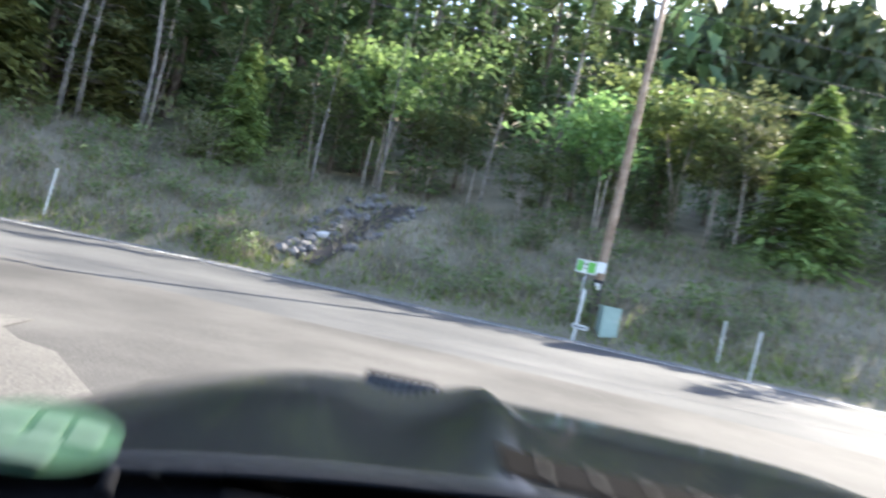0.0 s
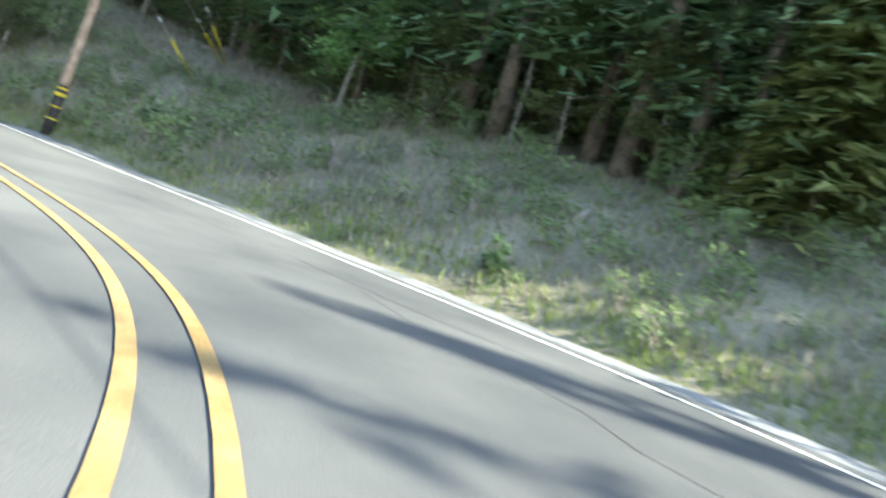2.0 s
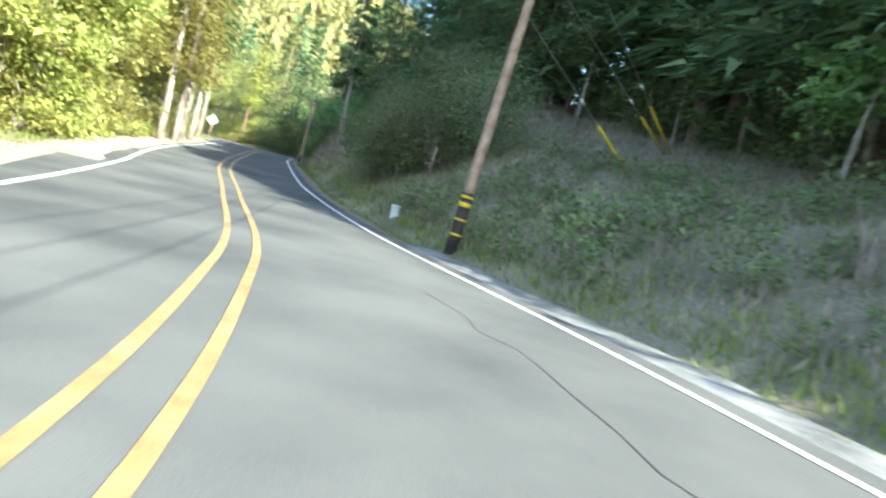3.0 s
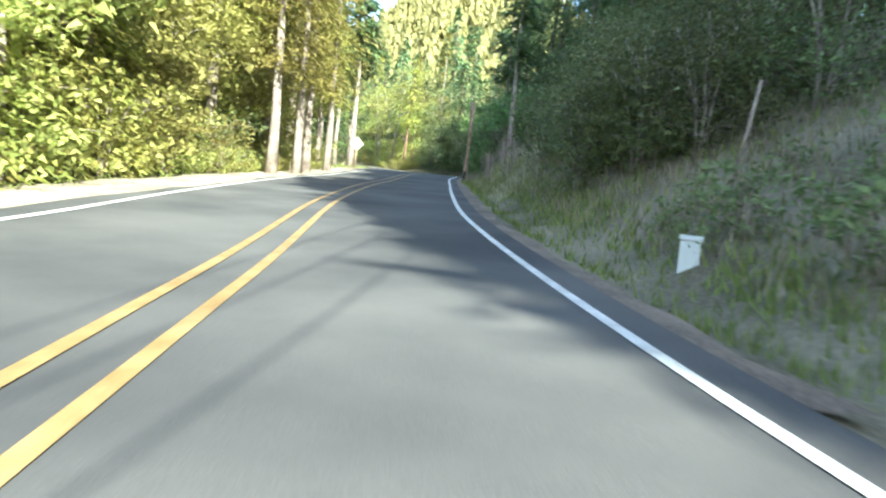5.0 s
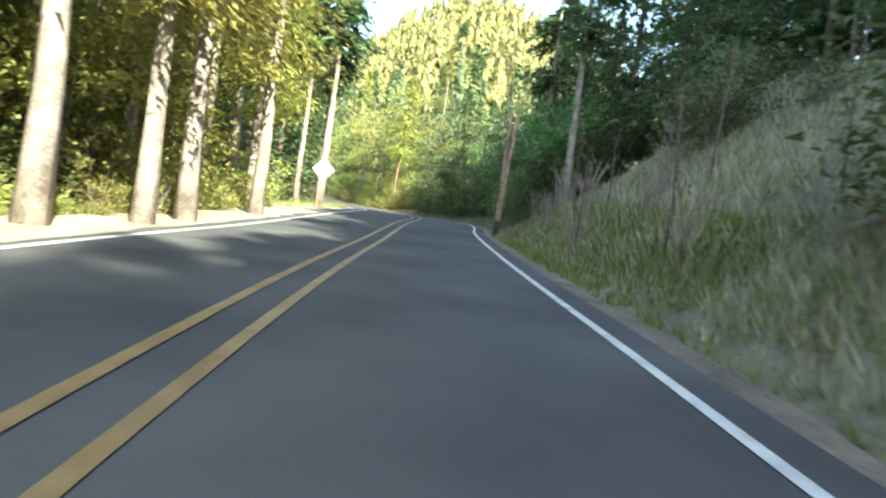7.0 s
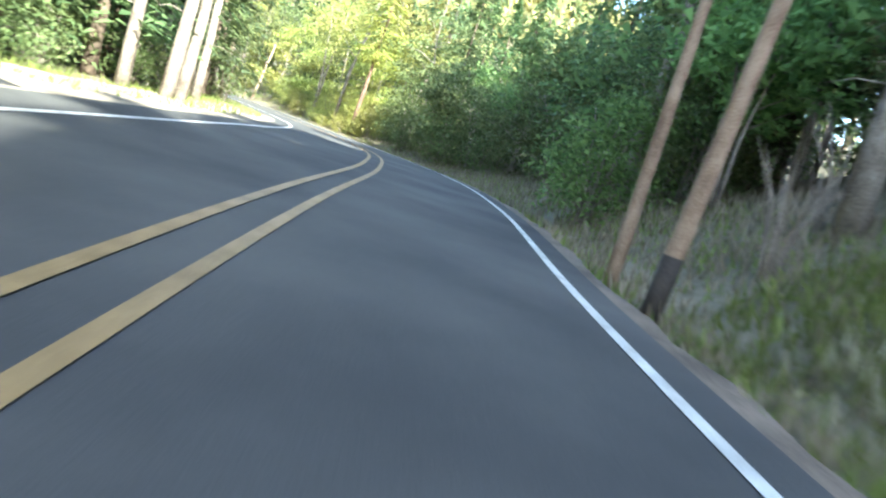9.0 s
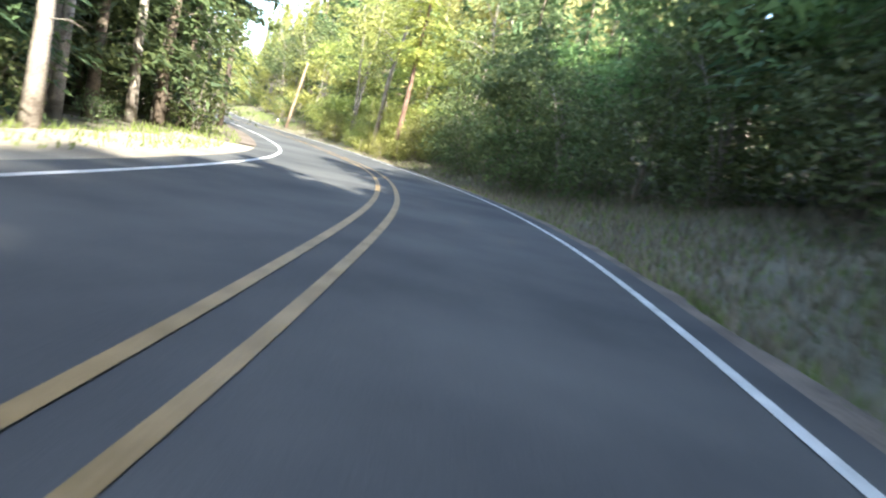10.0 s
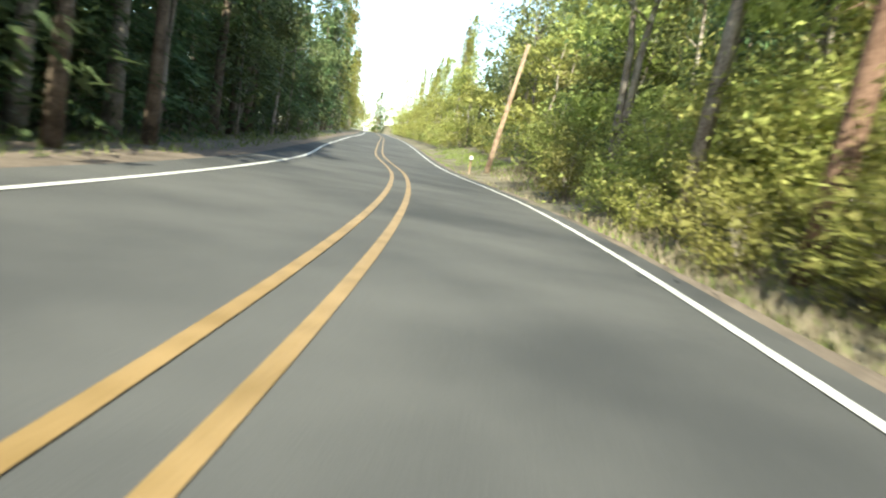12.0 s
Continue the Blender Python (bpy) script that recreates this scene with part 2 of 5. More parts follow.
# ---- ground and road ----
gx = np.concatenate([np.arange(-1500, -250, 60), np.arange(-246, -122, 2.6), np.arange(-120, 26, 1.0), np.arange(30, 1500, 60)])
gy = np.concatenate([np.arange(-1500, -300, 60), np.arange(-300, -82, 2.8), np.arange(-80, 45, 1.0), np.arange(50, 1500, 60)])
GX, GY = np.meshgrid(gx, gy, indexing="ij")
GZ = land(GX.ravel(), GY.ravel()).reshape(GX.shape)
ground = tagged(grid_mesh("ground", gx, gy, GZ, GRASS), "dry grass and soil of the sloping roadside bank", "ground", kind="structure")


def foot_height(x, y):
    """Height of the road surface beside the nearest point of its edge line."""
    fx = lateral(np.array([x]), np.array([y]))[1]
    return float(spline(fx, ROAD_Z)[0][0])


def ribbon(name, x0, x1, dl, dr, lift, material, which=EDGE_Y, step=1.0, cross=2, wobble=0.0, seed=0, shift=None):
    """A strip along a curve between two offsets, with uneven edges where wobble is given."""
    rr = random.Random(seed)
    xs = np.arange(x0, x1, -step)
    verts, faces = [], []
    pts = []
    for x in xs:
        y, s = spline(x, which)
        n = math.sqrt(1 + s * s)
        more = float(np.interp(x, *shift)) if shift else 0.0
        a = dl + more + wobble * rr.uniform(-1, 1)
        b = dr + more + wobble * rr.uniform(-1, 1)
        for k in range(cross + 1):
            d = a + (b - a) * k / cross
            pts.append((x - float(s) / n * d, float(y) + d / n))
    arr = np.array(pts)
    zz = spline(lateral(arr[:, 0], arr[:, 1])[1], ROAD_Z)[0]
    verts = [(p[0], p[1], float(z) + lift) for p, z in zip(pts, zz)]
    w = cross + 1
    for i in range(len(xs) - 1):
        for k in range(cross):
            faces.append((i * w + k, (i + 1) * w + k, (i + 1) * w + k + 1, i * w + k + 1))
    me = bpy.data.meshes.new(name)
    me.from_pydata(verts, [], faces)
    me.materials.append(material)
    me.shade_smooth()
    return new(name, me)


def lined(name, *args, label="", category="road marking", **kw):
    return tagged(ribbon(name, *args, **kw), label, category, kind="structure")


lined("road", 44, -237, -8.1, 0.5, 0.0, ASPHALT, cross=6, label="grey worn asphalt two-lane country road", category="road")
lined("shoulder", 44, -30, 0.45, 1.5, -0.02, GRAVEL, cross=2, wobble=0.12, label="grey gravel shoulder beside the asphalt", category="shoulder")
lined("shoulder", -30, -237, 0.45, 0.85, -0.015, LITTER, cross=2, wobble=0.12, seed=2, label="brown dirt shoulder beside the asphalt", category="shoulder")
lined("shoulder", -14, -34, -9.7, -7.75, -0.012, SAND, cross=3, wobble=0.25, seed=3, label="pale sandy gravel shoulder under the trees", category="shoulder")
lined("shoulder", -33, -72, -8.9, -7.15, 0.006, SAND, cross=3, wobble=0.2, seed=13, label="pale sandy gravel shoulder under the trees", category="shoulder")
lined("pullout", -71, -103, -11.0, -7.7, -0.008, SAND, cross=3, wobble=0.3, seed=4, label="pale sandy gravel pullout beside the road", category="pullout")
lined("shoulder", -103, -237, -10.2, -7.7, -0.014, LITTER, cross=3, wobble=0.3, seed=5, label="reddish needle litter on the road shoulder", category="shoulder")
lined("edge_line", 44, -237, -0.065, 0.065, 0.01, WHITE, label="white painted edge line on the asphalt")
lined("edge_line", -13, -237, -0.07, 0.07, 0.012, WHITE, LINE_Y, shift=([-120, -105, -98, -80, -68, -34, -24], [-3.75, -3.75, -3.9, -3.92, -3.42, -3.42, -3.8]), label="white painted edge line on the asphalt")
for off in (0.04, -0.44):
    lined("centre_line", -5.4, -237, off - 0.06, off + 0.06, 0.014, YELLOW, LINE_Y, step=0.5, label="yellow painted centre line on the asphalt")

# side road and dusty junction
jx = np.arange(-13, 17.01, 0.6)
rows = 30
verts, faces = [], []
for x in jx:
    e, s = spline(x, EDGE_Y)
    top = float(e) - 8.0 * math.sqrt(1 + float(s) ** 2)
    low = top - 1.5 - 34 * math.exp(-((x - 2.5) / 8.0) ** 4)
    for k in range(rows + 1):
        y = top + (low - top) * k / rows
        verts.append((x, y, foot_height(x, top) + 0.004))
for i in range(len(jx) - 1):
    for k in range(rows):
        a = i * (rows + 1) + k
        faces.append((a, a + 1, a + rows + 2, a + rows + 1))
me = bpy.data.meshes.new("side_road")
me.from_pydata(verts, [], faces)
me.materials.append(DUSTY)
me.shade_smooth()
tagged(new("side_road", me), "pale dusty asphalt of the side road junction", "road", kind="structure")

sx_, sv, sf = [], [], []
rsand = random.Random(8)
for k in range(64):
    a = 6.2832 * k / 64
    sx_.append((-3.2 + math.cos(a) * 5.2 * rsand.uniform(0.9, 1.06), 0.6 + math.sin(a) * 3.6 * rsand.uniform(0.9, 1.06)))
z0 = foot_height(-3.0, 8.0) + 0.012
sv = [(-3.2, 0.6, z0)] + [(px, py, foot_height(px, 8.0) + 0.012) for px, py in sx_]
sf = [(0, k + 1, (k + 1) % 64 + 1) for k in range(64)]
me = bpy.data.meshes.new("sand_patch")
me.from_pydata(sv, [], sf)
me.materials.append(PATCH)
tagged(new("sand_patch", me), "pale sandy gravel spread over the junction corner", "gravel", kind="structure")


def patch(name, pts, width, lift, material, label):
    """A thin strip of varying width over the road, along ground points."""
    rr = random.Random(len(pts))
    verts, faces = [], []
    for i, (x, y) in enumerate(pts):
        x2, y2 = pts[min(i + 1, len(pts) - 1)]
        x1, y1 = pts[max(i - 1, 0)]
        n = Vector((-(y2 - y1), x2 - x1)).normalized() * width * rr.uniform(0.6, 1.4) / 2
        z = foot_height(x, y) + lift
        verts += [(x + n.x, y + n.y, z), (x - n.x, y - n.y, z)]
        if i:
            faces.append((2 * i - 2, 2 * i - 1, 2 * i + 1, 2 * i))
    me = bpy.data.meshes.new(name)
    me.from_pydata(verts, [], faces)
    me.materials.append(material)
    return tagged(new(name, me), label, "road marking", kind="structure")


rr = random.Random(3)
for x0, y0, dx, dy, steps in ((-22, 4.6, 0.62, 0.42, 22), (-14, 9.4, 0.8, 0.1, 18)):
    p, line = [x0, y0], []
    for k in range(steps):
        line.append(tuple(p))
        p = [p[0] + dx + rr.uniform(-0.2, 0.2), p[1] + dy + rr.uniform(-0.2, 0.2)]
    patch("road_crack", line, 0.014, 0.005, DARK_LINE, "thin dark line running over the grey asphalt")
patch("stop_line", [(-4.6, 5.0), (-4.0, 5.35), (-3.4, 5.6)], 0.3, 0.012, WHITE, "worn white painted stop line at the junction")


# ---- mesh helpers ----
def tube(bm, pts, radii, seg=7):
    """A tapered tube along points."""
    rings = []
    for i, p in enumerate(pts):
        p = Vector(p)
        a = Vector(pts[max(i - 1, 0)])
        b = Vector(pts[min(i + 1, len(pts) - 1)])
        t = (b - a).normalized()
        u = t.orthogonal().normalized()
        if abs(t.z) > 0.5:
            u = (Vector((1, 0, 0)) - t * t.x).normalized()
        v = t.cross(u)
        rings.append([bm.verts.new(p + (u * math.cos(6.2832 * k / seg) + v * math.sin(6.2832 * k / seg)) * radii[i]) for k in range(seg)])
    for r0, r1 in zip(rings, rings[1:]):
        for k in range(seg):
            bm.faces.new((r0[k], r0[(k + 1) % seg], r1[(k + 1) % seg], r1[k]))
    bm.faces.new(rings[0][::-1])
    bm.faces.new(rings[-1])
    return bm


def block(bm, x0, x1, y0, y1, z0, z1, bevel=0.0):
    """A box, with softened edges."""
    made = bmesh.ops.create_cube(bm, size=1, matrix=Matrix.Translation(((x0 + x1) / 2, (y0 + y1) / 2, (z0 + z1) / 2)) @ Matrix.Diagonal((x1 - x0, y1 - y0, z1 - z0, 1)))
    if bevel:
        es = {e for v in made["verts"] for e in v.link_edges}
        bmesh.ops.bevel(bm, geom=list(es), offset=bevel, segments=2, affect="EDGES", profile=0.6)
    return bm


def quads(name, centre, along, across, material, parent=None, label=""):
    """Many small pointed leaves: arrays of centres, half lengths and half widths."""
    n = len(centre)
    v = np.empty((n, 3, 3))
    v[:, 0], v[:, 1], v[:, 2] = centre + along * 1.15, centre - along * 0.85 + across, centre - along * 0.85 - across
    me = bpy.data.meshes.new(name)
    me.from_pydata(v.reshape(-1, 3).tolist(), [], np.arange(n * 3).reshape(-1, 3).tolist())
    me.materials.append(material)
    ob = new(name, me)
    if parent:
        ob.parent = parent
    if label:
        ob["label"] = label
    return ob


def unit(v):
    return v / (np.linalg.norm(v, axis=1)[:, None] + 1e-9)


def thing(name, label, category, group=""):
    return tagged(new(name), label, category, group)


# ---- trees ----
def fir(seed, h, r, clear, sprays, needle, bark=BARK, lean=0.0, label="", dead=10, girth=0.0, fine=1.0, droop=0.35):
    """A conifer: tapered trunk, dead lower twigs, and drooping boughs of needle sprays."""
    rg = np.random.default_rng(seed)
    top = thing("conifer_tree", label, "tree", "roadside woods")
    bm = bmesh.new()
    g = girth or 0.011 * h
    n = 9
    wob = rg.uniform(-0.06, 0.06, (n, 2)).cumsum(0)
    pts = [(lean * h * k / (n - 1) + wob[k, 0] * 1.2, wob[k, 1] * 1.2, h * k / (n - 1) - (0.3 if k == 0 else 0)) for k in range(n)]
    tube(bm, pts, [g * (1.25 if k == 0 else 1) * (1 - 0.93 * k / (n - 1)) + 0.01 for k in range(n)], 8)
    for k in range(dead):
        z = rg.uniform(0.12, 0.5) * h
        a, ln = rg.uniform(0, 6.28), rg.uniform(0.4, 1.3)
        o = Vector((lean * z, 0, z))
        tube(bm, [o, o + Vector((math.cos(a) * ln * 0.6, math.sin(a) * ln * 0.6, 0.06)), o + Vector((math.cos(a) * ln, math.sin(a) * ln, -0.1))], [0.02, 0.012, 0.004], 4)
    part("trunk", bm, bark, top, smooth=True)
    zc = h * clear
    nb = max(18, int(sprays / 17))
    zb = zc + (h - zc) * rg.power(0.85, nb)
    ab = rg.uniform(0, 6.283, nb)
    lb = r * (1 - (zb - zc) / (h - zc)) ** 0.75 * rg.uniform(0.6, 1.15, nb) + 0.25
    if clear > 0.2:
        lb *= np.clip(0.55 + (zb - zc) / (0.25 * (h - zc)), 0, 1)
    idx = rg.integers(0, nb, sprays)
    u = rg.power(1.4, sprays)
    az = ab[idx] + rg.normal(0, 0.16, sprays)
    rad = u * lb[idx]
    c = np.stack([np.cos(az) * rad + lean * zb[idx], np.sin(az) * rad, zb[idx] - 0.28 * rad ** 1.25 + rg.normal(0, 0.1, sprays) + 0.12 * lb[idx]], 1)
    side = rg.choice([-1, 1], sprays) * rg.uniform(0.3, 1.0, sprays)
    d = unit(np.stack([np.cos(az + side), np.sin(az + side), -droop + rg.normal(0, 0.22, sprays)], 1))
    w = unit(np.cross(d, np.stack([rg.normal(0, 0.35, sprays), rg.normal(0, 0.35, sprays), np.ones(sprays)], 1)))
    ln = rg.uniform(0.2, 0.42, sprays) * (0.75 + 0.02 * h) * fine
    quads("crown", c, d * ln[:, None], w * (ln * rg.uniform(0.22, 0.38, sprays))[:, None], needle, top)
    return top


def broadleaf(seed, h, r, leaves, leaf, size=0.13, bark=PALE_BARK, low=0.25, label="", stems=1, name="broadleaf_tree"):
    """A leafy tree: forked trunk with limbs, and leaves clumped about the limb ends."""
    rg = np.random.default_rng(seed)
    top = thing(name, label, "tree" if name != "shrub" else "shrub", "roadside woods")
    bm = bmesh.new()
    tips = []
    for s in range(stems):
        a0 = rg.uniform(0, 6.28)
        tilt = rg.uniform(0.05, 0.16) * (2 if stems > 1 else 1)
        g = 0.012 * h + 0.01
        base = Vector((math.cos(a0) * 0.12 * (stems > 1), math.sin(a0) * 0.12 * (stems > 1), -0.2))
        pts = [base + Vector((math.cos(a0) * tilt * h * f * f, math.sin(a0) * tilt * h * f * f, h * 0.9 * f)) + Vector((*rg.normal(0, 0.015 * h, 2), 0)) * f for f in (0, 0.2, 0.4, 0.6, 0.8, 1)]
        tube(bm, pts, [g * (1 - 0.85 * f) + 0.006 for f in (0, 0.2, 0.4, 0.6, 0.8, 1)], 7 if stems == 1 else 4)
        for k in range(9 if stems == 1 else 4):
            f = rg.uniform(low + 0.03, 0.95)
            i = int(f * 5)
            o = pts[i].lerp(pts[min(i + 1, 5)], f * 5 - i)
            a, ln = rg.uniform(0, 6.28), r * rg.uniform(0.55, 1.05) * (1.15 - 0.6 * abs(f - 0.5))
            e = o + Vector((math.cos(a) * ln, math.sin(a) * ln, ln * rg.uniform(0.1, 0.7)))
            m = o.lerp(e, 0.5) + Vector((0, 0, 0.12 * ln))
            tube(bm, [o, m, e], [g * 0.35, g * 0.2, 0.006], 5 if stems == 1 else 3)
            tips += [tuple(e), tuple(m.lerp(e, 0.4))]
        tips += [tuple(pts[-1]), tuple(pts[-2])]
    part("trunk", bm, bark, top, smooth=True)
    tips = np.array(tips)
    extra = tips[rg.integers(0, len(tips), len(tips))] + rg.normal(0, 0.3 * r, (len(tips), 3)) * (1, 1, 0.6)
    cl = np.concatenate([tips, extra])
    if name == "shrub":
        m = 26
        a, rr_, zz = rg.uniform(0, 6.283, m), r * rg.uniform(0.2, 0.85, m), h * rg.uniform(0.06, 0.6, m)
        cl = np.concatenate([cl, np.stack([np.cos(a) * rr_, np.sin(a) * rr_, zz], 1)])
    cl[:, 2] = np.maximum(cl[:, 2], h * low * 0.8)
    idx = rg.integers(0, len(cl), leaves)
    spread = rg.uniform(0.12, 0.3, len(cl))[idx] * r
    c = cl[idx] + rg.normal(0, 1, (leaves, 3)) * np.stack([spread, spread, spread * 0.55], 1)
    c[:, 2] = np.maximum(c[:, 2], 0.05)
    az = rg.uniform(0, 6.283, leaves)
    d = unit(np.stack([np.cos(az), np.sin(az), rg.normal(-0.45, 0.45, leaves)], 1))
    w = unit(np.cross(d, np.stack([rg.normal(0, 0.85, leaves), rg.normal(0, 0.85, leaves), np.ones(leaves)], 1)))
    ln = size * rg.uniform(0.6, 1.3, leaves)
    quads("crown", c, d * ln[:, None], w * (ln * rg.uniform(0.45, 0.7, leaves))[:, None], leaf, top)
    return top


def placed(proto, x, y, z, turn, scale=1.0, first=[]):
    """A copy of a model tree, or the model itself the first time."""
    m = pose(x, y, z, 0, 0, turn)
    if proto not in first:
        first.append(proto)
        proto.matrix_basis = m
        proto.scale = (scale, scale, scale)
        return proto
    ob = copy_thing(proto, m)
    ob.scale = (scale, scale, scale)
    return ob


L_FIR = "tall dark green conifer in the roadside woods"
L_POLEFIR = "tall bare-trunked conifer with a high green crown"
L_SUNFIR = "yellow-green sunlit conifer at the wood's edge"
L_LEAFY = "leafy green broadleaf tree at the wood's edge"
L_SUNLEAFY = "bright yellow-green broadleaf tree in full sun"
L_SHRUB = "bushy green shrub on the roadside bank"
L_OLIVE = "dull olive scrub bush on the bank"
FIRS = [fir(11, 17, 3.5, 0.08, 3500, NEEDLE, label=L_FIR, fine=0.7), fir(12, 21, 4.0, 0.15, 3700, NEEDLE, label=L_FIR, fine=0.68), fir(13, 12, 2.7, 0.05, 2900, NEEDLE, label=L_FIR, fine=0.7)]
POLEFIRS = [fir(14, 22, 2.8, 0.42, 2000, NEEDLE, PALE_BARK, label=L_POLEFIR, dead=26), fir(15, 19, 2.5, 0.36, 1800, NEEDLE, BARK, 0.03, label=L_POLEFIR, dead=30)]
SUNFIRS = [fir(16, 18, 3.0, 0.05, 7800, SUNLIT_NEEDLE, PALE_BARK, label=L_SUNFIR, fine=0.42, droop=0.5), fir(17, 21, 3.2, 0.3, 5600, SUNLIT_NEEDLE, PALE_BARK, label=L_SUNFIR, dead=18, girth=0.27, fine=0.5, droop=0.5)]
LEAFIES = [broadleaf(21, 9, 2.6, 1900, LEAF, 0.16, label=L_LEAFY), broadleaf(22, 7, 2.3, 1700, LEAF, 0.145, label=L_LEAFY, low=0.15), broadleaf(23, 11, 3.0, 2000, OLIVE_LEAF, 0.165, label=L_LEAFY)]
SUNLEAFIES = [broadleaf(24, 10, 3.0, 3400, SUNLIT_LEAF, 0.14, label=L_SUNLEAFY, low=0.12), broadleaf(25, 8, 2.7, 3000, SUNLIT_LEAF, 0.135, label=L_SUNLEAFY, low=0.05)]
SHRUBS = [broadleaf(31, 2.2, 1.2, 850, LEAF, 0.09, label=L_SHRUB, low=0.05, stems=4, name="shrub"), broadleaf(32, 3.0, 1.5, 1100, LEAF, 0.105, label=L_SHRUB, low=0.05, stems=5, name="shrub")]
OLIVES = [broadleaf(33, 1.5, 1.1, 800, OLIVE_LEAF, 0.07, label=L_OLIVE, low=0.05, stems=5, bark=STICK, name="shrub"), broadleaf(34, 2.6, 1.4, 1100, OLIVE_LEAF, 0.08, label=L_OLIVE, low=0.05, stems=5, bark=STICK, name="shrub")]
SUNSHRUBS = [broadleaf(35, 2.4, 1.3, 1000, SUNLIT_LEAF, 0.09, label="yellow-green sunlit shrub under the trees", low=0.04, stems=4, name="shrub")]


DEEP = {}
TALL = {proto: h for proto, h in zip(FIRS + POLEFIRS + LEAFIES, (17, 21, 12, 22, 19, 9, 7, 11))}


def deepwood(kinds, x, d, rg, lo=0.9, hi=1.3):
    """Notes a tree deep in the woods, to be joined with its neighbours."""
    px, py, pz = spot(x, d)
    dd = float(lateral(np.array([px]), np.array([py]))[0][0])
    if not -10.5 < dd < 4.0:
        DEEP.setdefault(rg.choice(kinds), []).append((px, py, pz, rg.uniform(0, 360), rg.uniform(lo, hi)))


def join_deep(name, store, keep, label, category="woods", thin=4):
    """Joins the deep trees into one mesh of trunks and one of thinned, broader crowns."""
    for kind in ("trunk", "crown"):
        verts, faces, mats, slot, base = [], [], [], [], 0
        for proto, spots in store.items():
            me = [c.data for c in proto.children if c.name.startswith(kind)][0]
            v = np.array([p.co for p in me.vertices])
            f = [tuple(p.vertices) for p in me.polygons]
            if kind == "crown":
                leafy = proto.name.startswith("broad") or proto.name.startswith("shrub")
                q = v.reshape(-1, 3, 3)
                step = thin if leafy else max(4, len(q) // 500)
                q = q[::step]
                mid = q.mean(1, keepdims=True)
                v = (mid + (q - mid) * (0.875 if leafy else 0.8) * math.sqrt(step)).reshape(-1, 3)
                f = [(3 * k, 3 * k + 1, 3 * k + 2) for k in range(len(q))]
            if me.materials[0] not in mats:
                mats.append(me.materials[0])
            for px, py, pz, turn, s in spots:
                if not keep(px, py):
                    continue
                c, sn = math.cos(radians(turn)) * s, math.sin(radians(turn)) * s
                w = np.stack([v[:, 0] * c - v[:, 1] * sn + px, v[:, 0] * sn + v[:, 1] * c + py, v[:, 2] * s + pz], 1)
                verts.append(w)
                faces += [tuple(i + base for i in q) for q in f]
                slot += [mats.index(me.materials[0])] * len(f)
                base += len(v)
        me = bpy.data.meshes.new("deep_" + kind)
        me.from_pydata(np.concatenate(verts).tolist(), [], faces)
        for m in mats:
            me.materials.append(m)
        me.polygons.foreach_set("material_index", slot)
        if kind == "trunk":
            tagged(new(name, me), label, category, kind="stuff")
        else:
            tagged(new(name, me), label.replace("trunks", "crowns").replace("stems", "leaves"), category, kind="stuff")


def plant(kinds, x, d, rg, lo=0.8, hi=1.2):
    px, py, pz = spot(x, d)
    dd = float(lateral(np.array([px]), np.array([py]))[0][0])
    if -8.5 < dd < 1.4 or (-5.5 < px < 1.5 and 15 < py < 25):
        return None
    return placed(rg.choice(kinds), px, py, pz, rg.uniform(0, 360), rg.uniform(lo, hi))


REACH = np.arange(2.0, 70.0, 1.0)


def shade_height(x, d):
    """Tree height set by where its shadow should land: low over the junction, tall along the shaded road."""
    px, py, pz = spot(x, d)
    flat = Vector((SUN_DIR.x, SUN_DIR.y)).normalized()
    side, foot = lateral(px - flat.x * REACH, py - flat.y * REACH)
    k = int(np.argmax(side < 1.3)) if (side < 1.3).any() else len(REACH) - 1
    free = float(np.interp(foot[k], [-46, -34, -28, -22, -8], [2.2, 1.4, 0.98, 0.89, 0.92]))
    h = free * REACH[k] * SUN_DIR.z / math.hypot(SUN_DIR.x, SUN_DIR.y) - (pz - float(spline(foot[k], ROAD_Z)[0]))
    return min(max(h, 4.0), 32.0)


def grow(kinds, x, d, rg, act):
    """A tree scaled so that its shadow falls as far as wanted there."""
    proto = rg.choice(kinds)
    h = shade_height(x, d) * rg.uniform(0.86, 1.0) / TALL[proto]
    act([proto], x, d, rg, h, h)


rg = random.Random(7)
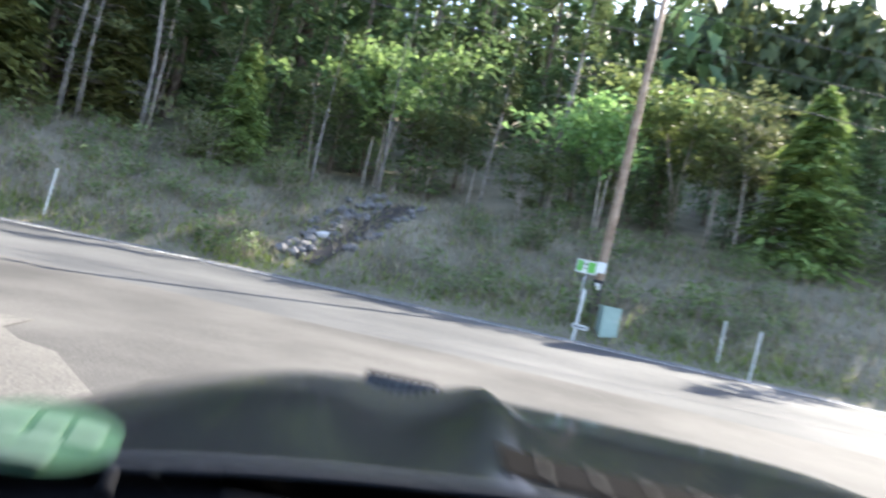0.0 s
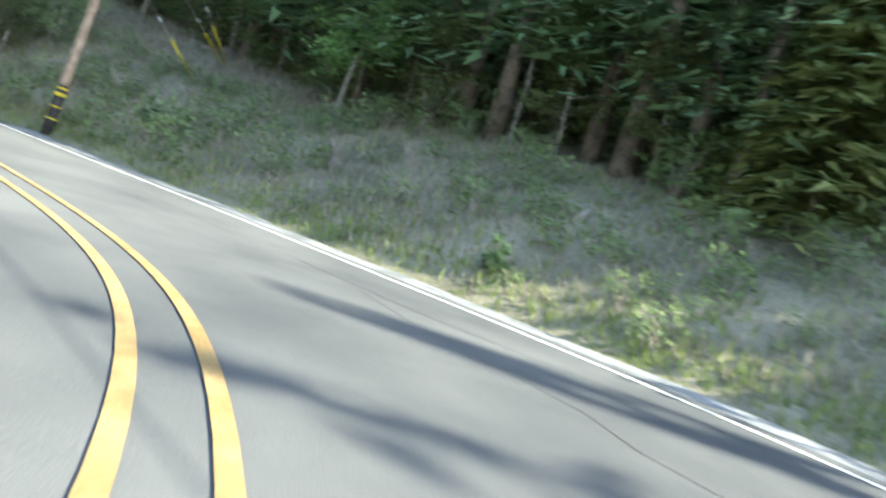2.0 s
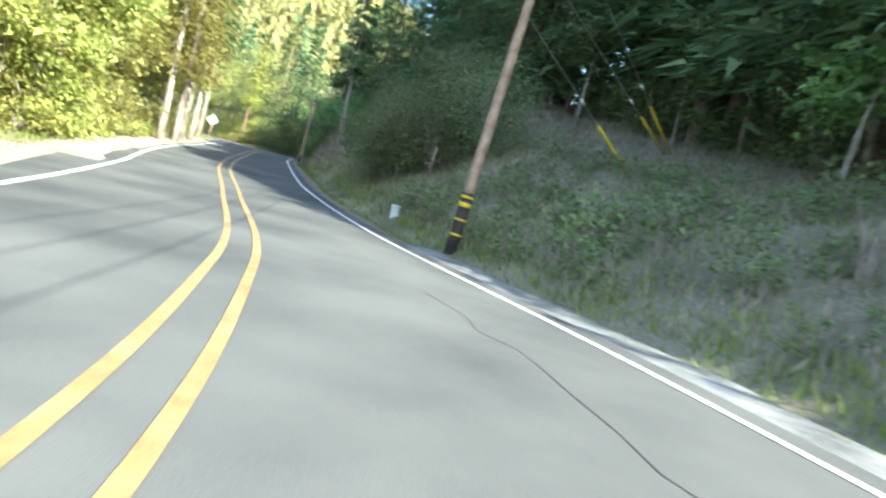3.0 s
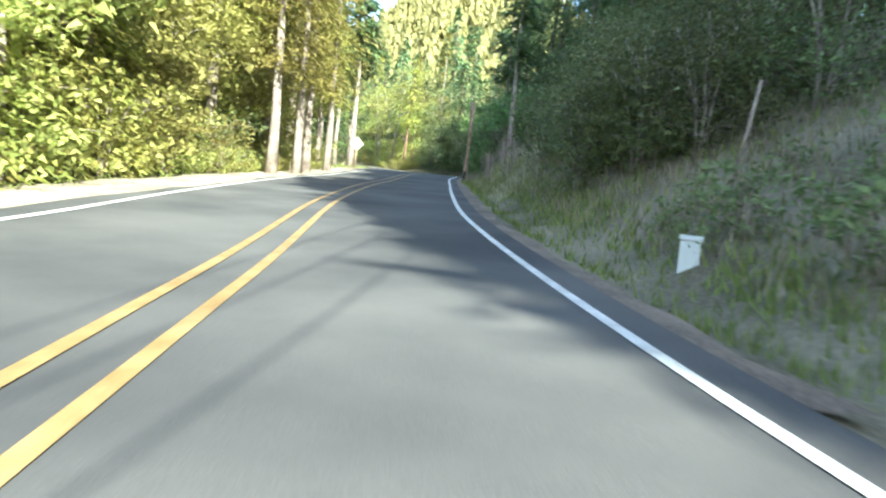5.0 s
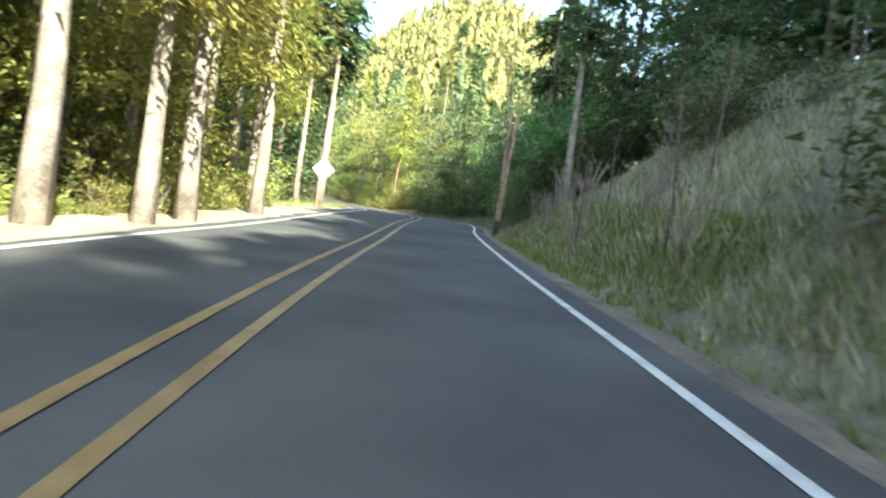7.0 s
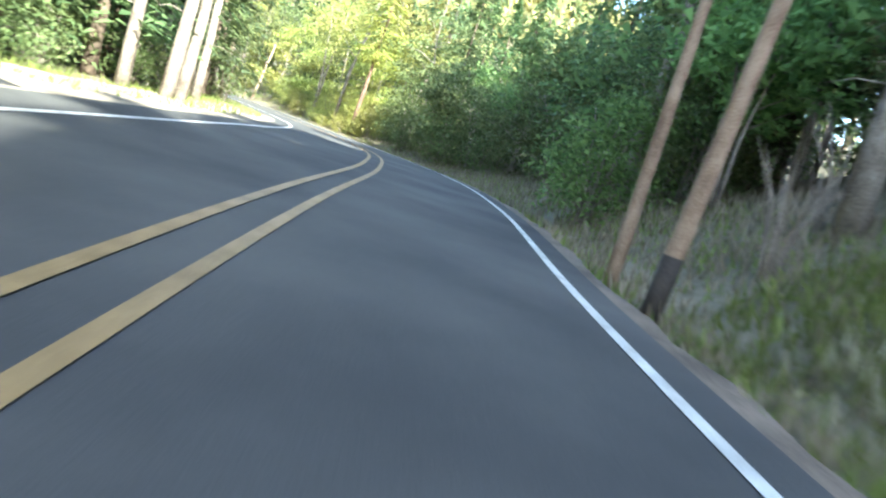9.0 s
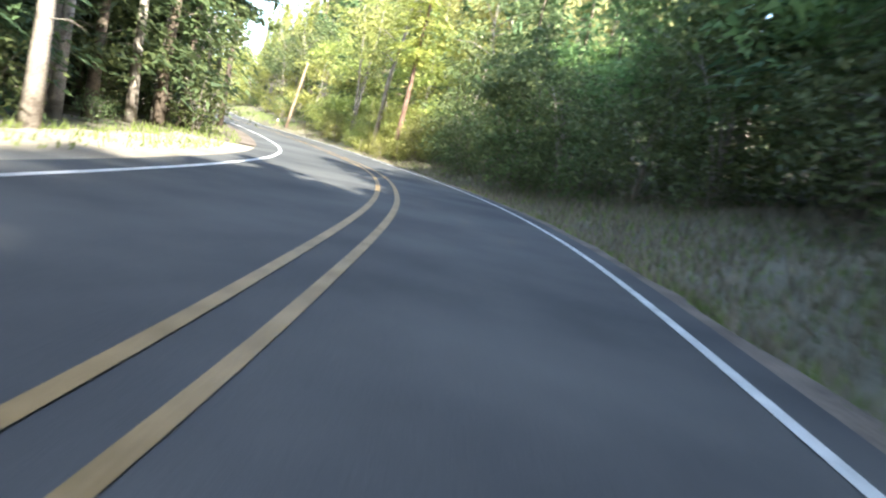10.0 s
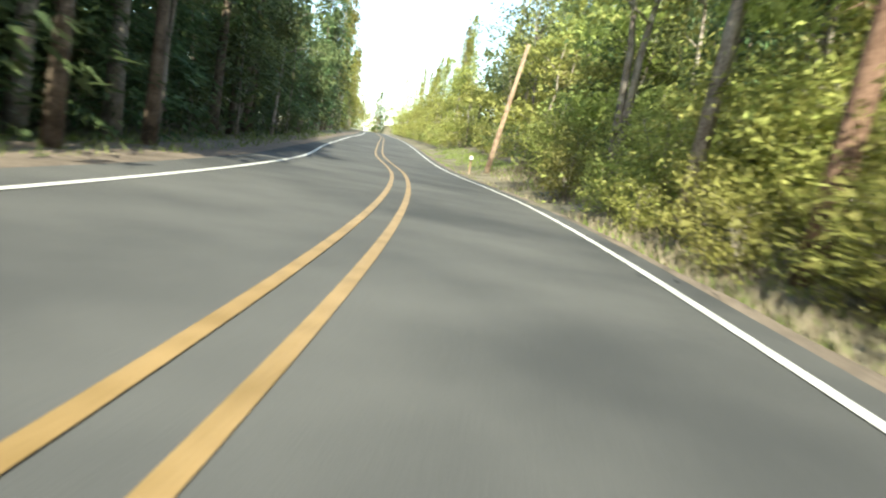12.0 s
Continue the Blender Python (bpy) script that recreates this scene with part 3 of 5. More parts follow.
# wood's edge and depth on the bank side
x = 17.0
while x > -150:
    if x > -23:
        front, kinds, edge = 9.6, FIRS * 3 + POLEFIRS * 2 + LEAFIES[:1], LEAFIES + SHRUBS
    elif x > -27:
        front, kinds, edge = 12.5, FIRS * 3 + POLEFIRS * 2, LEAFIES + SHRUBS
    elif x > -44:
        front, kinds, edge = 14.5, FIRS * 3 + POLEFIRS, LEAFIES + SHRUBS
    elif x > -66:
        front, kinds, edge = 8.4, POLEFIRS * 2 + FIRS[:2] + LEAFIES[:1], LEAFIES + SHRUBS
    elif x > -76:
        front, kinds, edge = 8.4, FIRS * 2 + POLEFIRS + LEAFIES, LEAFIES + SHRUBS
    elif x > -112:
        front, kinds, edge = 7.0, FIRS * 4 + LEAFIES * 2 + SUNLEAFIES[:1], LEAFIES + SHRUBS
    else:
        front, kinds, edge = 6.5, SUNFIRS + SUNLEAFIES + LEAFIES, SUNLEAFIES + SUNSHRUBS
    # unseen treetops are scaled here to throw or clear shade on the road
    lo, hi = (1.5, 1.8) if x > -42 else (0.62, 0.76) if x > -58 else (0.85, 1.05) if x > -76 else (0.9, 1.2) if x > -86 or x < -112 else (0.55, 0.8)
    if x > -27:
        grow(kinds, x, front + rg.uniform(0.4, 1.6), rg, plant)
        grow(FIRS[:2], x - 1.3, front + rg.uniform(1.5, 2.6), rg, plant)
        grow(FIRS[:2] + POLEFIRS, x - 0.7, front + rg.uniform(3.5, 5.0), rg, plant)
        for near, far in ((3, 5), (5, 8), (8, 11), (11, 14), (14, 18), (18, 22), (22, 28)):
            grow(FIRS + POLEFIRS, x - rg.uniform(0, 2.6), front + rg.uniform(near, far), rg, deepwood)
    else:
        plant(kinds, x, front + rg.uniform(0.6, 2.2), rg, lo, hi)
        if x > -66:
            plant(FIRS[:2], x - 2.2, front + rg.uniform(1.5, 3.5), rg, lo, hi)
            deepwood(FIRS[:2], x - 0.6, front + rg.uniform(3, 6), rg, lo, hi + 0.1)
        plant(kinds, x - 1.5, front + rg.uniform(4.0, 7.0), rg, lo, hi + 0.1)
        deepwood(FIRS + POLEFIRS, x - 0.8, front + rg.uniform(8, 12), rg, lo, hi + 0.1)
        deepwood(FIRS + LEAFIES, x - 1.8, front + rg.uniform(6, 9), rg, lo, hi)
        if rg.random() < 0.8:
            deepwood(FIRS, x - 2.0, front + rg.uniform(15, 21), rg, lo, hi + 0.1)
    if rg.random() < (0.3 if x > -29 else 0.62):
        plant(edge, x - 1, front + rg.uniform(0.0, 1.2), rg, 0.4, 0.8 if x < -8 else 0.55)
    if -29 < x < 14:
        low, top = (0.45, 0.75) if x < -8 else (0.4, 0.6)
        plant(LEAFIES, x - 1.9, front + rg.uniform(0.6, 2.4), rg, low, top)
        plant(LEAFIES[:2] + FIRS[2:], x - 0.4, front + rg.uniform(2.5, 4.5), rg, low, top)
    if -45 < x < -20:
        plant(LEAFIES + SHRUBS * 2, x - 0.4, front + rg.uniform(-0.2, 0.8), rg, 0.5, 0.8)
        plant(SHRUBS + OLIVES, x - 1.7, front + rg.uniform(0.0, 1.0), rg, 0.7, 1.1)
        if x < -29:
            deepwood(FIRS, x - 1.2, front + rg.uniform(2, 5), rg, lo, hi)
            deepwood(FIRS[:1] + FIRS[2:], x - 2.2, front + rg.uniform(1, 3.5), rg, lo, hi)
    for k in range(4):
        deepwood(SHRUBS + OLIVES[1:] + FIRS[2:], x - rg.uniform(0, 3), front + rg.uniform(1.5, 16), rg, 0.5, 0.9)
    x -= rg.uniform(2.6, 3.6)
# wood on the other side
x = -25.0
while x > -150:
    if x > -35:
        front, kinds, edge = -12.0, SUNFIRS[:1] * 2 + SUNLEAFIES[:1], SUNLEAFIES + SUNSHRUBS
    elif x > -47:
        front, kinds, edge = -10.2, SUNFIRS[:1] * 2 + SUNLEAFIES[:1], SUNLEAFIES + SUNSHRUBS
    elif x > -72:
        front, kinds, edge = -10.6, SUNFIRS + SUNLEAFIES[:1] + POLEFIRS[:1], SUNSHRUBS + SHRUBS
    elif x > -104:
        front, kinds, edge = -13.2, POLEFIRS + FIRS, SHRUBS + OLIVES
    else:
        front, kinds, edge = -11.2, FIRS * 3 + POLEFIRS, SHRUBS + LEAFIES
    plant(kinds, x, front - rg.uniform(0.3, 2.0), rg)
    plant(kinds, x - 1.5, front - rg.uniform(3.5, 6.5), rg, 0.9, 1.3)
    deepwood(FIRS + POLEFIRS, x - 0.8, front - rg.uniform(8, 12), rg, 0.9, 1.3)
    deepwood(kinds + LEAFIES, x - 0.3, front - rg.uniform(5, 9), rg, 0.8, 1.2)
    if rg.random() < 0.8:
        deepwood(FIRS, x - 2.0, front - rg.uniform(15, 21), rg, 0.9, 1.3)
        if x < -85:
            deepwood(FIRS, x - 1.0, front - rg.uniform(6, 22), rg, 0.9, 1.2)
            deepwood(FIRS + LEAFIES, x - 2.0, front - rg.uniform(4, 14), rg, 0.7, 1.1)
            plant(SHRUBS + LEAFIES, x - 1.2, front - rg.uniform(1.5, 8), rg, 0.8, 1.1)
    if rg.random() < 0.7:
        plant(edge, x - 1, front - rg.uniform(-0.6, 1.0), rg, 0.6, 1.0)
    for k in range(3):
        deepwood((SUNLEAFIES if x > -60 else LEAFIES + FIRS[2:]) + SHRUBS, x - rg.uniform(0, 3), front - rg.uniform(2.5, 15), rg, 0.7, 1.1)
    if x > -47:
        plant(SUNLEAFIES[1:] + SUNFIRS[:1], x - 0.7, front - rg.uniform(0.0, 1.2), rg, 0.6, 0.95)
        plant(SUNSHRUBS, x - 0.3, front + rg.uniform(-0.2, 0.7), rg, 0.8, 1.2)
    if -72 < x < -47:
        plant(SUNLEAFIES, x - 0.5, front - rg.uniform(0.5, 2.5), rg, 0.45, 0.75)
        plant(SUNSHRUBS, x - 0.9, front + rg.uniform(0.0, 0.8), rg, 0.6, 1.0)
    if x < -100:
        plant(FIRS[2:] + LEAFIES[:2], x - 1.1, front - rg.uniform(0.5, 2.5), rg, 0.8, 1.2)
    x -= rg.uniform(1.5, 2.2) if x > -47 else rg.uniform(2.3, 3.3)
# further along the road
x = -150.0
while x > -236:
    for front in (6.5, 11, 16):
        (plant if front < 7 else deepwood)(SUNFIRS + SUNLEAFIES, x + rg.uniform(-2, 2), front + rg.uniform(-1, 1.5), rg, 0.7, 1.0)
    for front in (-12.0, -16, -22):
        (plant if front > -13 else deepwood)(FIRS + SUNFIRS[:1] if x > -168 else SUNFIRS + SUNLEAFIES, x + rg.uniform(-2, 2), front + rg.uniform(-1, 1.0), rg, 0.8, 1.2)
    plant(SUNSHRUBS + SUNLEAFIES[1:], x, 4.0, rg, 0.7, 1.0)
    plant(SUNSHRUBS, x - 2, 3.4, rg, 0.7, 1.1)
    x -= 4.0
for k in range(46):
    px, py, pz = spot(-243 - rg.uniform(0, 12), rg.uniform(-34, 26))
    DEEP.setdefault(rg.choice(SUNLEAFIES + SUNFIRS[:1] + FIRS), []).append((px, py, pz, rg.uniform(0, 360), rg.uniform(0.7, 1.1)))
# shrubs on the banks
for x0, x1, d0, d1, count, kinds in ((4, -30, 6.5, 9.2, 5, OLIVES), (-41, -56, 12, 18, 12, LEAFIES + FIRS[2:]), (-39.5, -51, 2.8, 7.5, 36, SHRUBS * 2 + OLIVES), (-52, -66, 5.5, 7.5, 6, OLIVES),
                                     (-77, -95, 4.6, 7.5, 14, SHRUBS + LEAFIES[1:2] + OLIVES), (-95, -112, 2.8, 6.5, 18, SHRUBS + LEAFIES[1:2] + OLIVES), (-112, -150, 4.9, 7.6, 40, SUNSHRUBS + SUNLEAFIES[1:] + SHRUBS)):
    for k in range(count):
        plant(kinds, rg.uniform(x1, x0), rg.uniform(d0, d1), rg, 0.55, 1.1)

join_deep("woods_right", DEEP, lambda px, py: py > spline(px, EDGE_Y)[0], "tall conifer trunks deep in the woods above the bank")
join_deep("woods_left", DEEP, lambda px, py: py <= spline(px, EDGE_Y)[0], "tall conifer trunks deep in the woods across the road")

# low weed clumps on the dry bank
WEEDS = {}
for k in range(380):
    px, py, pz = spot(rg.uniform(-36, 11), rg.uniform(2.2, 9.6))
    if -4.5 < px < 0.5 and 16 < py < 25:
        continue
    WEEDS.setdefault(rg.choice(OLIVES + SHRUBS[:1]), []).append((px, py, pz, rg.uniform(0, 360), rg.choice((rg.uniform(0.12, 0.3), rg.uniform(0.2, 0.5)))))
join_deep("weeds", WEEDS, lambda px, py: True, "thin stems of low weeds among the dry grass", "weeds", 7)

# distant wooded slopes
rd = np.random.default_rng(5)


def slope_woods(name, count, cx, cy, sx, sy, lo, hi, size, material, label, gap=30, m=110):
    """Many rough tree shapes, each a cone of clumps, in one mesh."""
    cs, al, ac = [], [], []
    tx, ty = cx + rd.normal(0, sx, count), cy + rd.normal(0, sy, count)
    dd = lateral(tx, ty)[0]
    keep = np.abs(dd + 4) > gap
    tx, ty = tx[keep], ty[keep]
    tz = land(tx, ty)
    for px, py, pz in zip(tx, ty, tz):
        h = rd.uniform(lo, hi)
        u = rd.power(0.8, m)
        a = rd.uniform(0, 6.283, m)
        rad = (1 - u) * h * 0.2 * rd.uniform(0.5, 1.1, m) + 0.3
        cs.append(np.stack([px + np.cos(a) * rad, py + np.sin(a) * rad, pz + 1 + u * h], 1))
        d = unit(np.stack([np.cos(a) * 0.4, np.sin(a) * 0.4, rd.normal(-0.9, 0.25, m)], 1)) * size
        al.append(d)
        ac.append(np.stack([-np.sin(a), np.cos(a), rd.normal(0, 0.25, m)], 1) * size * 0.7)
    ob = quads(name, np.concatenate(cs), np.concatenate(al), np.concatenate(ac), material)
    return tagged(ob, label, "woods", kind="stuff")


slope_woods("distant_woods", 1250, -250, -122, 42, 40, 10, 17, 0.85, HAZED_LEAF, "sunlit conifer woods on the far hillside, tinted pale as haze")
slope_woods("hillside_woods", 720, -74, 62, 29, 14, 12, 20, 0.75, NEEDLE, "dark conifer woods up the hillside above the bank", m=100)
slope_woods("deep_woods", 1000, -85, -105, 30, 22, 12, 20, 0.5, NEEDLE, "dark conifer woods deep behind the roadside trees", 26, 150)
slope_woods("hillside_woods", 190, 24, 52, 12, 6, 8, 13, 0.6, NEEDLE, "lower dark conifers up the slope above the junction", m=110)


# ---- grass and litter ----
def meadow(name, count, x0, x1, d0, d1, h0, h1, material, label, seed, width=0.03, power=1.0):
    """Blades of grass scattered on a stretch of bank."""
    r = np.random.default_rng(seed)
    xs = r.uniform(x1, x0, count)
    ds = d0 + (d1 - d0) * r.random(count) ** power
    y, s = spline(xs, EDGE_Y)
    n = np.sqrt(1 + s * s)
    px, py = xs - s / n * ds, y + ds / n
    ok = noise_keep(px, py, r)
    px, py = px[ok], py[ok]
    pz = land(px, py)
    m = len(px)
    a = r.uniform(0, 6.283, m)
    h = r.uniform(h0, h1, m)
    lean = np.stack([r.normal(0, 0.35, m) * h, r.normal(0, 0.35, m) * h, h], 1)
    base = np.stack([px, py, pz - 0.03], 1)
    side = np.stack([np.cos(a), np.sin(a), np.zeros(m)], 1) * (width * r.uniform(0.6, 1.4, m))[:, None]
    v = np.stack([base - side, base + side, base + lean], 1)
    me = bpy.data.meshes.new(name)
    me.from_pydata(v.reshape(-1, 3).tolist(), [], np.arange(m * 3).reshape(-1, 3).tolist())
    me.materials.append(material)
    return tagged(new(name, me), label, "grass", kind="stuff")


def noise_keep(px, py, r):
    """Thins grass into patches."""
    f = 0.5 + 0.5 * np.sin(px * 0.9 + 1.7 * np.sin(py * 0.7)) * np.cos(py * 1.1 + np.sin(px * 0.5))
    return r.random(len(px)) < 0.25 + 0.75 * f


meadow("grass", 24000, 14, -68, 1.2, 3.0, 0.08, 0.3, GREEN_GRASS, "long yellow-green grass along the road edge", 1, 0.022, 1.2)
meadow("grass", 14000, -20, -46, 9, 16, 0.15, 0.5, DEAD_GRASS, "long dry grass at the wood's foot", 12)
meadow("grass", 46000, 14, -50, 2.2, 11, 0.1, 0.38, DEAD_GRASS, "dry brown grass and weeds on the bank", 2)
meadow("grass", 14000, -52, -72, 1.3, 3.6, 0.12, 0.42, GREEN_GRASS, "lush green grass at the foot of the cut bank", 13)
meadow("grass", 21000, 14, -70, 2.0, 10, 0.1, 0.4, GREEN_GRASS, "green weeds among the dry grass on the bank", 3, 0.03, 1.35)
meadow("grass", 34000, -48, -70, 1.6, 9, 0.12, 0.45, DRY_GRASS, "dry pale grass on the steep cut bank", 4)
meadow("grass", 34000, -68, -130, 0.9, 6.0, 0.12, 0.42, DEAD_GRASS, "dry brown grass beside the shaded road", 5)
meadow("grass", 26000, -66, -150, 0.8, 5.0, 0.08, 0.3, GREEN_GRASS, "green weeds beside the shaded road", 6)
meadow("grass", 16000, -26, -150, -12.5, -8.8, 0.1, 0.35, GREEN_GRASS, "short green weeds under the trees", 7, 0.03)

# ---- particular trees ----
def set_tree(proto, x, y, scale=1.0, turn=0.0):
    return placed(proto, x, y, float(land(x, y)[0]), turn, scale)


ROADSIDE_FIR = fir(41, 20, 3.0, 0.24, 6000, SUNLIT_NEEDLE, PALE_BARK, label="stout sunlit conifer close beside the road", dead=16, girth=0.25, fine=0.48, droop=0.5)
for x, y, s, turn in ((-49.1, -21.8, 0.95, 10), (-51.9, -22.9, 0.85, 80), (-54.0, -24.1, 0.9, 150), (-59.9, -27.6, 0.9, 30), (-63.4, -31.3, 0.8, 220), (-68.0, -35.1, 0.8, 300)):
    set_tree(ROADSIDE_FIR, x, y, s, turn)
SLIM = fir(53, 11, 0.9, 0.55, 420, NEEDLE, mat("grey_bark", (0.1, 0.09, 0.08), (0.3, 0.27, 0.24), 0.92, 2, 18, 0.9), 0.03, label="slim grey bare trunk at the wood's edge", dead=22, girth=0.1, fine=0.6)
BARE_FIR = fir(42, 21, 2.6, 0.45, 1900, NEEDLE, PALE_BARK, 0.02, label="slim pale-trunked conifer beside the gravel pullout", dead=12, girth=0.2)
for x, y, s, turn in ((-78.9, -42.4, 1.0, 20), (-79.3, -40.9, 1.05, 70), (-80.5, -41.7, 0.95, 140), (-84.3, -45.0, 0.9, 200), (-90.0, -55.0, 1.1, 250), (-93.3, -55.0, 1.0, 300)):
    set_tree(BARE_FIR, x, y, s, turn)
DARK_FIR = fir(49, 21, 2.8, 0.3, 2300, NEEDLE, BARK, label="dark-trunked conifer in the shaded wood", dead=18, girth=0.15)
for x, y, s, turn in ((-106.2, -65.4, 1.15, 330), (-108.8, -69.5, 1.0, 40), (-111.5, -73.9, 1.1, 160)):
    set_tree(DARK_FIR, x, y, s, turn)
LEANER = fir(43, 13, 1.6, 0.6, 900, NEEDLE, PALE_BARK, 0.42, label="leaning pale dead trunk among dark trees", dead=8, girth=0.13)
set_tree(LEANER, -100.5, -62.5, 1.0, 200)
BIG_PALE = broadleaf(44, 17, 3.6, 2600, SUNLIT_LEAF, 0.16, label="tall pale-barked tree with twin leaning stems", low=0.4, stems=2)
for x, y, s, turn in ((-120.1, -64.3, 1.0, 60), (-124.6, -70.2, 0.8, 150)):
    set_tree(BIG_PALE, x, y, s, turn)
set_tree(fir(52, 17, 2.6, 0.4, 2600, SUNLIT_NEEDLE, mat("reddish_bark", (0.09, 0.05, 0.035), (0.3, 0.19, 0.14), 0.92, 3, 22, 1.0), 0.05, label="reddish-brown trunk with sunlit needles beside the road", dead=14, girth=0.2, fine=0.7), -117.0, -59.8, 1.0, 120)
BUSHY_FIR = fir(48, 7.5, 2.9, 0.0, 5200, leaf_mat("olive_needles", (0.07, 0.11, 0.03), (0.27, 0.31, 0.10), 0.35), label="broad bushy olive-green conifer at the wood's edge", dead=0)
for x, y, s, turn in ((-17.0, 20.3, 1.0, 40), (-19.6, 21.6, 0.8, 140), (-14.3, 23.5, 0.75, 250), (-8.5, 23.4, 0.6, 10), (-28.5, 20.5, 0.8, 70), (13.0, 25.5, 0.9, 90)):
    set_tree(BUSHY_FIR, x, y, s, turn)
for x, y, s, turn in ((-14.7, 21.6, 1.0, 0), (-14.2, 22.1, 0.9, 90), (-12.0, 22.6, 0.9, 200), (3.7, 26.6, 1.2, 30), (-5.2, 23.6, 0.55, 60), (-26.6, 16.6, 0.8, 250), (1.0, 26.2, 0.7, 10), (-3.0, 25.0, 0.6, 170)):
    set_tree(SLIM, x, y, s, turn)
MAPLE = broadleaf(45, 7, 2.4, 2200, MAPLE_LEAF, 0.18, label="young broad-leaved maple with bright translucent leaves", low=0.3, stems=2)
for x, y, s in ((-3.6, 26.8, 0.95), (5.6, 25.6, 0.85), (8.6, 27.0, 0.9), (-31.5, 11.5, 0.7), (-35, 13.0, 0.9)):
    set_tree(MAPLE, x, y, s, x * 40)
rm = random.Random(21)
for k in range(16):
    px, py, pz = spot(-47.5 - 1.25 * k, rm.uniform(-9.4, -8.8))
    placed(SUNSHRUBS[0], px, py, pz, 50 * k, rm.uniform(0.3, 0.6))
for k in range(11):
    px, py, pz = spot(-79 - 2.7 * k, rm.uniform(5.6, 7.4))
    placed(MAPLE, px, py, pz, 70 * k, rm.uniform(0.75, 1.05))
set_tree(POLEFIRS[0], -84.8, -27.6, 0.9, 20)
set_tree(POLEFIRS[0], -75.2, -22.3, 0.85, 200)
for x, y, turn in ((-51.3, 1.9, 0), (-50.4, 3.0, 90), (-61.0, 0.6, 180), (-56.0, 0.9, 270)):
    set_tree(FIRS[0], x, y, 0.72, turn)
for x, d, s in ((-78.8, 4.6, 0.72), (-80.6, 5.6, 0.8)):
    px, py, pz = spot(x, d)
    placed(MAPLE, px, py, pz, 90 * x, s)
for x, d, k, s in ((-82.0, 7.6, 1, 0.95), (-85.5, 7.0, 0, 1.1), (-88.5, 7.8, 1, 1.0), (-92.0, 7.2, 0, 1.15), (-95.5, 8.2, 1, 0.95)):
    px, py, pz = spot(x, d)
    placed(FIRS[k], px, py, pz, 75 * x, s)
ROUND_BUSH = broadleaf(54, 3.7, 1.6, 4200, MAPLE_LEAF, 0.085, label="round leafy green bush growing beside the asphalt", low=0.04, stems=5, name="shrub")
px, py, pz = spot(-80.8, 2.3)
placed(ROUND_BUSH, px, py, pz, 20, 1.0)
YOUNG_FIR = fir(46, 1.3, 0.5, 0.02, 900, NEEDLE, label="knee-high bright green young conifer on the bank", dead=0, fine=0.45)
for x, d, s in ((-16.2, 2.9, 0.6), (-56.5, -10.4, 1.6), (-28, 4.5, 0.7)):
    px, py, pz = spot(x, d)
    placed(YOUNG_FIR, px, py, pz, x * 30, s)
ROADSIDE_MAPLE = broadleaf(47, 4.6, 2.0, 3400, LEAF, 0.1, label="dense leafy hazel bush leaning over the verge", low=0.06, stems=4, name="shrub")
for x, d, s in ((-82.5, 6.2, 1.0), (-86.0, 5.8, 1.0), (-89.5, 5.6, 0.95), (-93, 4.9, 1.0), (-96, 4.2, 1.05), (-99.5, 3.4, 1.0), (-102, 2.9, 0.8), (-105, 3.6, 0.85), (-108, 3.2, 0.85), (-111, 4.5, 1.1), (-80.8, 4.6, 0.9), (-83.0, 5.2, 0.9), (-75.5, 6.8, 0.8)):
    px, py, pz = spot(x, d)
    placed(ROADSIDE_MAPLE, px, py, pz, x * 50, s)

BANK_HAZEL = broadleaf(51, 4.0, 2.0, 6000, OLIVE_LEAF, 0.058, label="dense dull green bush leaning down the steep bank", low=0.05, stems=5, name="shrub")
for x, d, s in ((-39.0, 4.8, 0.85), (-40.6, 4.2, 0.8), (-42.4, 4.6, 0.9), (-44.2, 4.3, 0.85), (-46.0, 4.9, 0.8), (-38.2, 6.8, 1.0), (-41.0, 7.0, 1.1), (-44.4, 7.2, 1.1), (-47.6, 5.8, 0.8)):
    px, py, pz = spot(x, d)
    placed(BANK_HAZEL, px, py, pz, x * 50, s)
SUN_HAZEL = broadleaf(50, 3.6, 1.9, 2400, SUNLIT_LEAF, 0.1, label="sunlit yellow-green hazel bush beside the road", low=0.04, stems=4, name="shrub")
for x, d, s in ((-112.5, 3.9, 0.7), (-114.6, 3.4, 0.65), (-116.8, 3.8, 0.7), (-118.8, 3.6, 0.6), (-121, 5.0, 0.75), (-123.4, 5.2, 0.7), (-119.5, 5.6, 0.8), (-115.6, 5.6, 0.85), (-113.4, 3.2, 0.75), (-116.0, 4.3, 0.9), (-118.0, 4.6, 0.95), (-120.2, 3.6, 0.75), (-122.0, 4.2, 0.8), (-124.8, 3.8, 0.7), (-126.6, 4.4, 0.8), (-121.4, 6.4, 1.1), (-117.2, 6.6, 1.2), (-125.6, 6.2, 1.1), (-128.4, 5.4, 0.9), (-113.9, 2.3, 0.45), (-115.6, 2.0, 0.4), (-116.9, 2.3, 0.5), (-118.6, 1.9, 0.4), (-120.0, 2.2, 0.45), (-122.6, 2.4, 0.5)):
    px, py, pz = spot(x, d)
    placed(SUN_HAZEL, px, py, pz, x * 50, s)


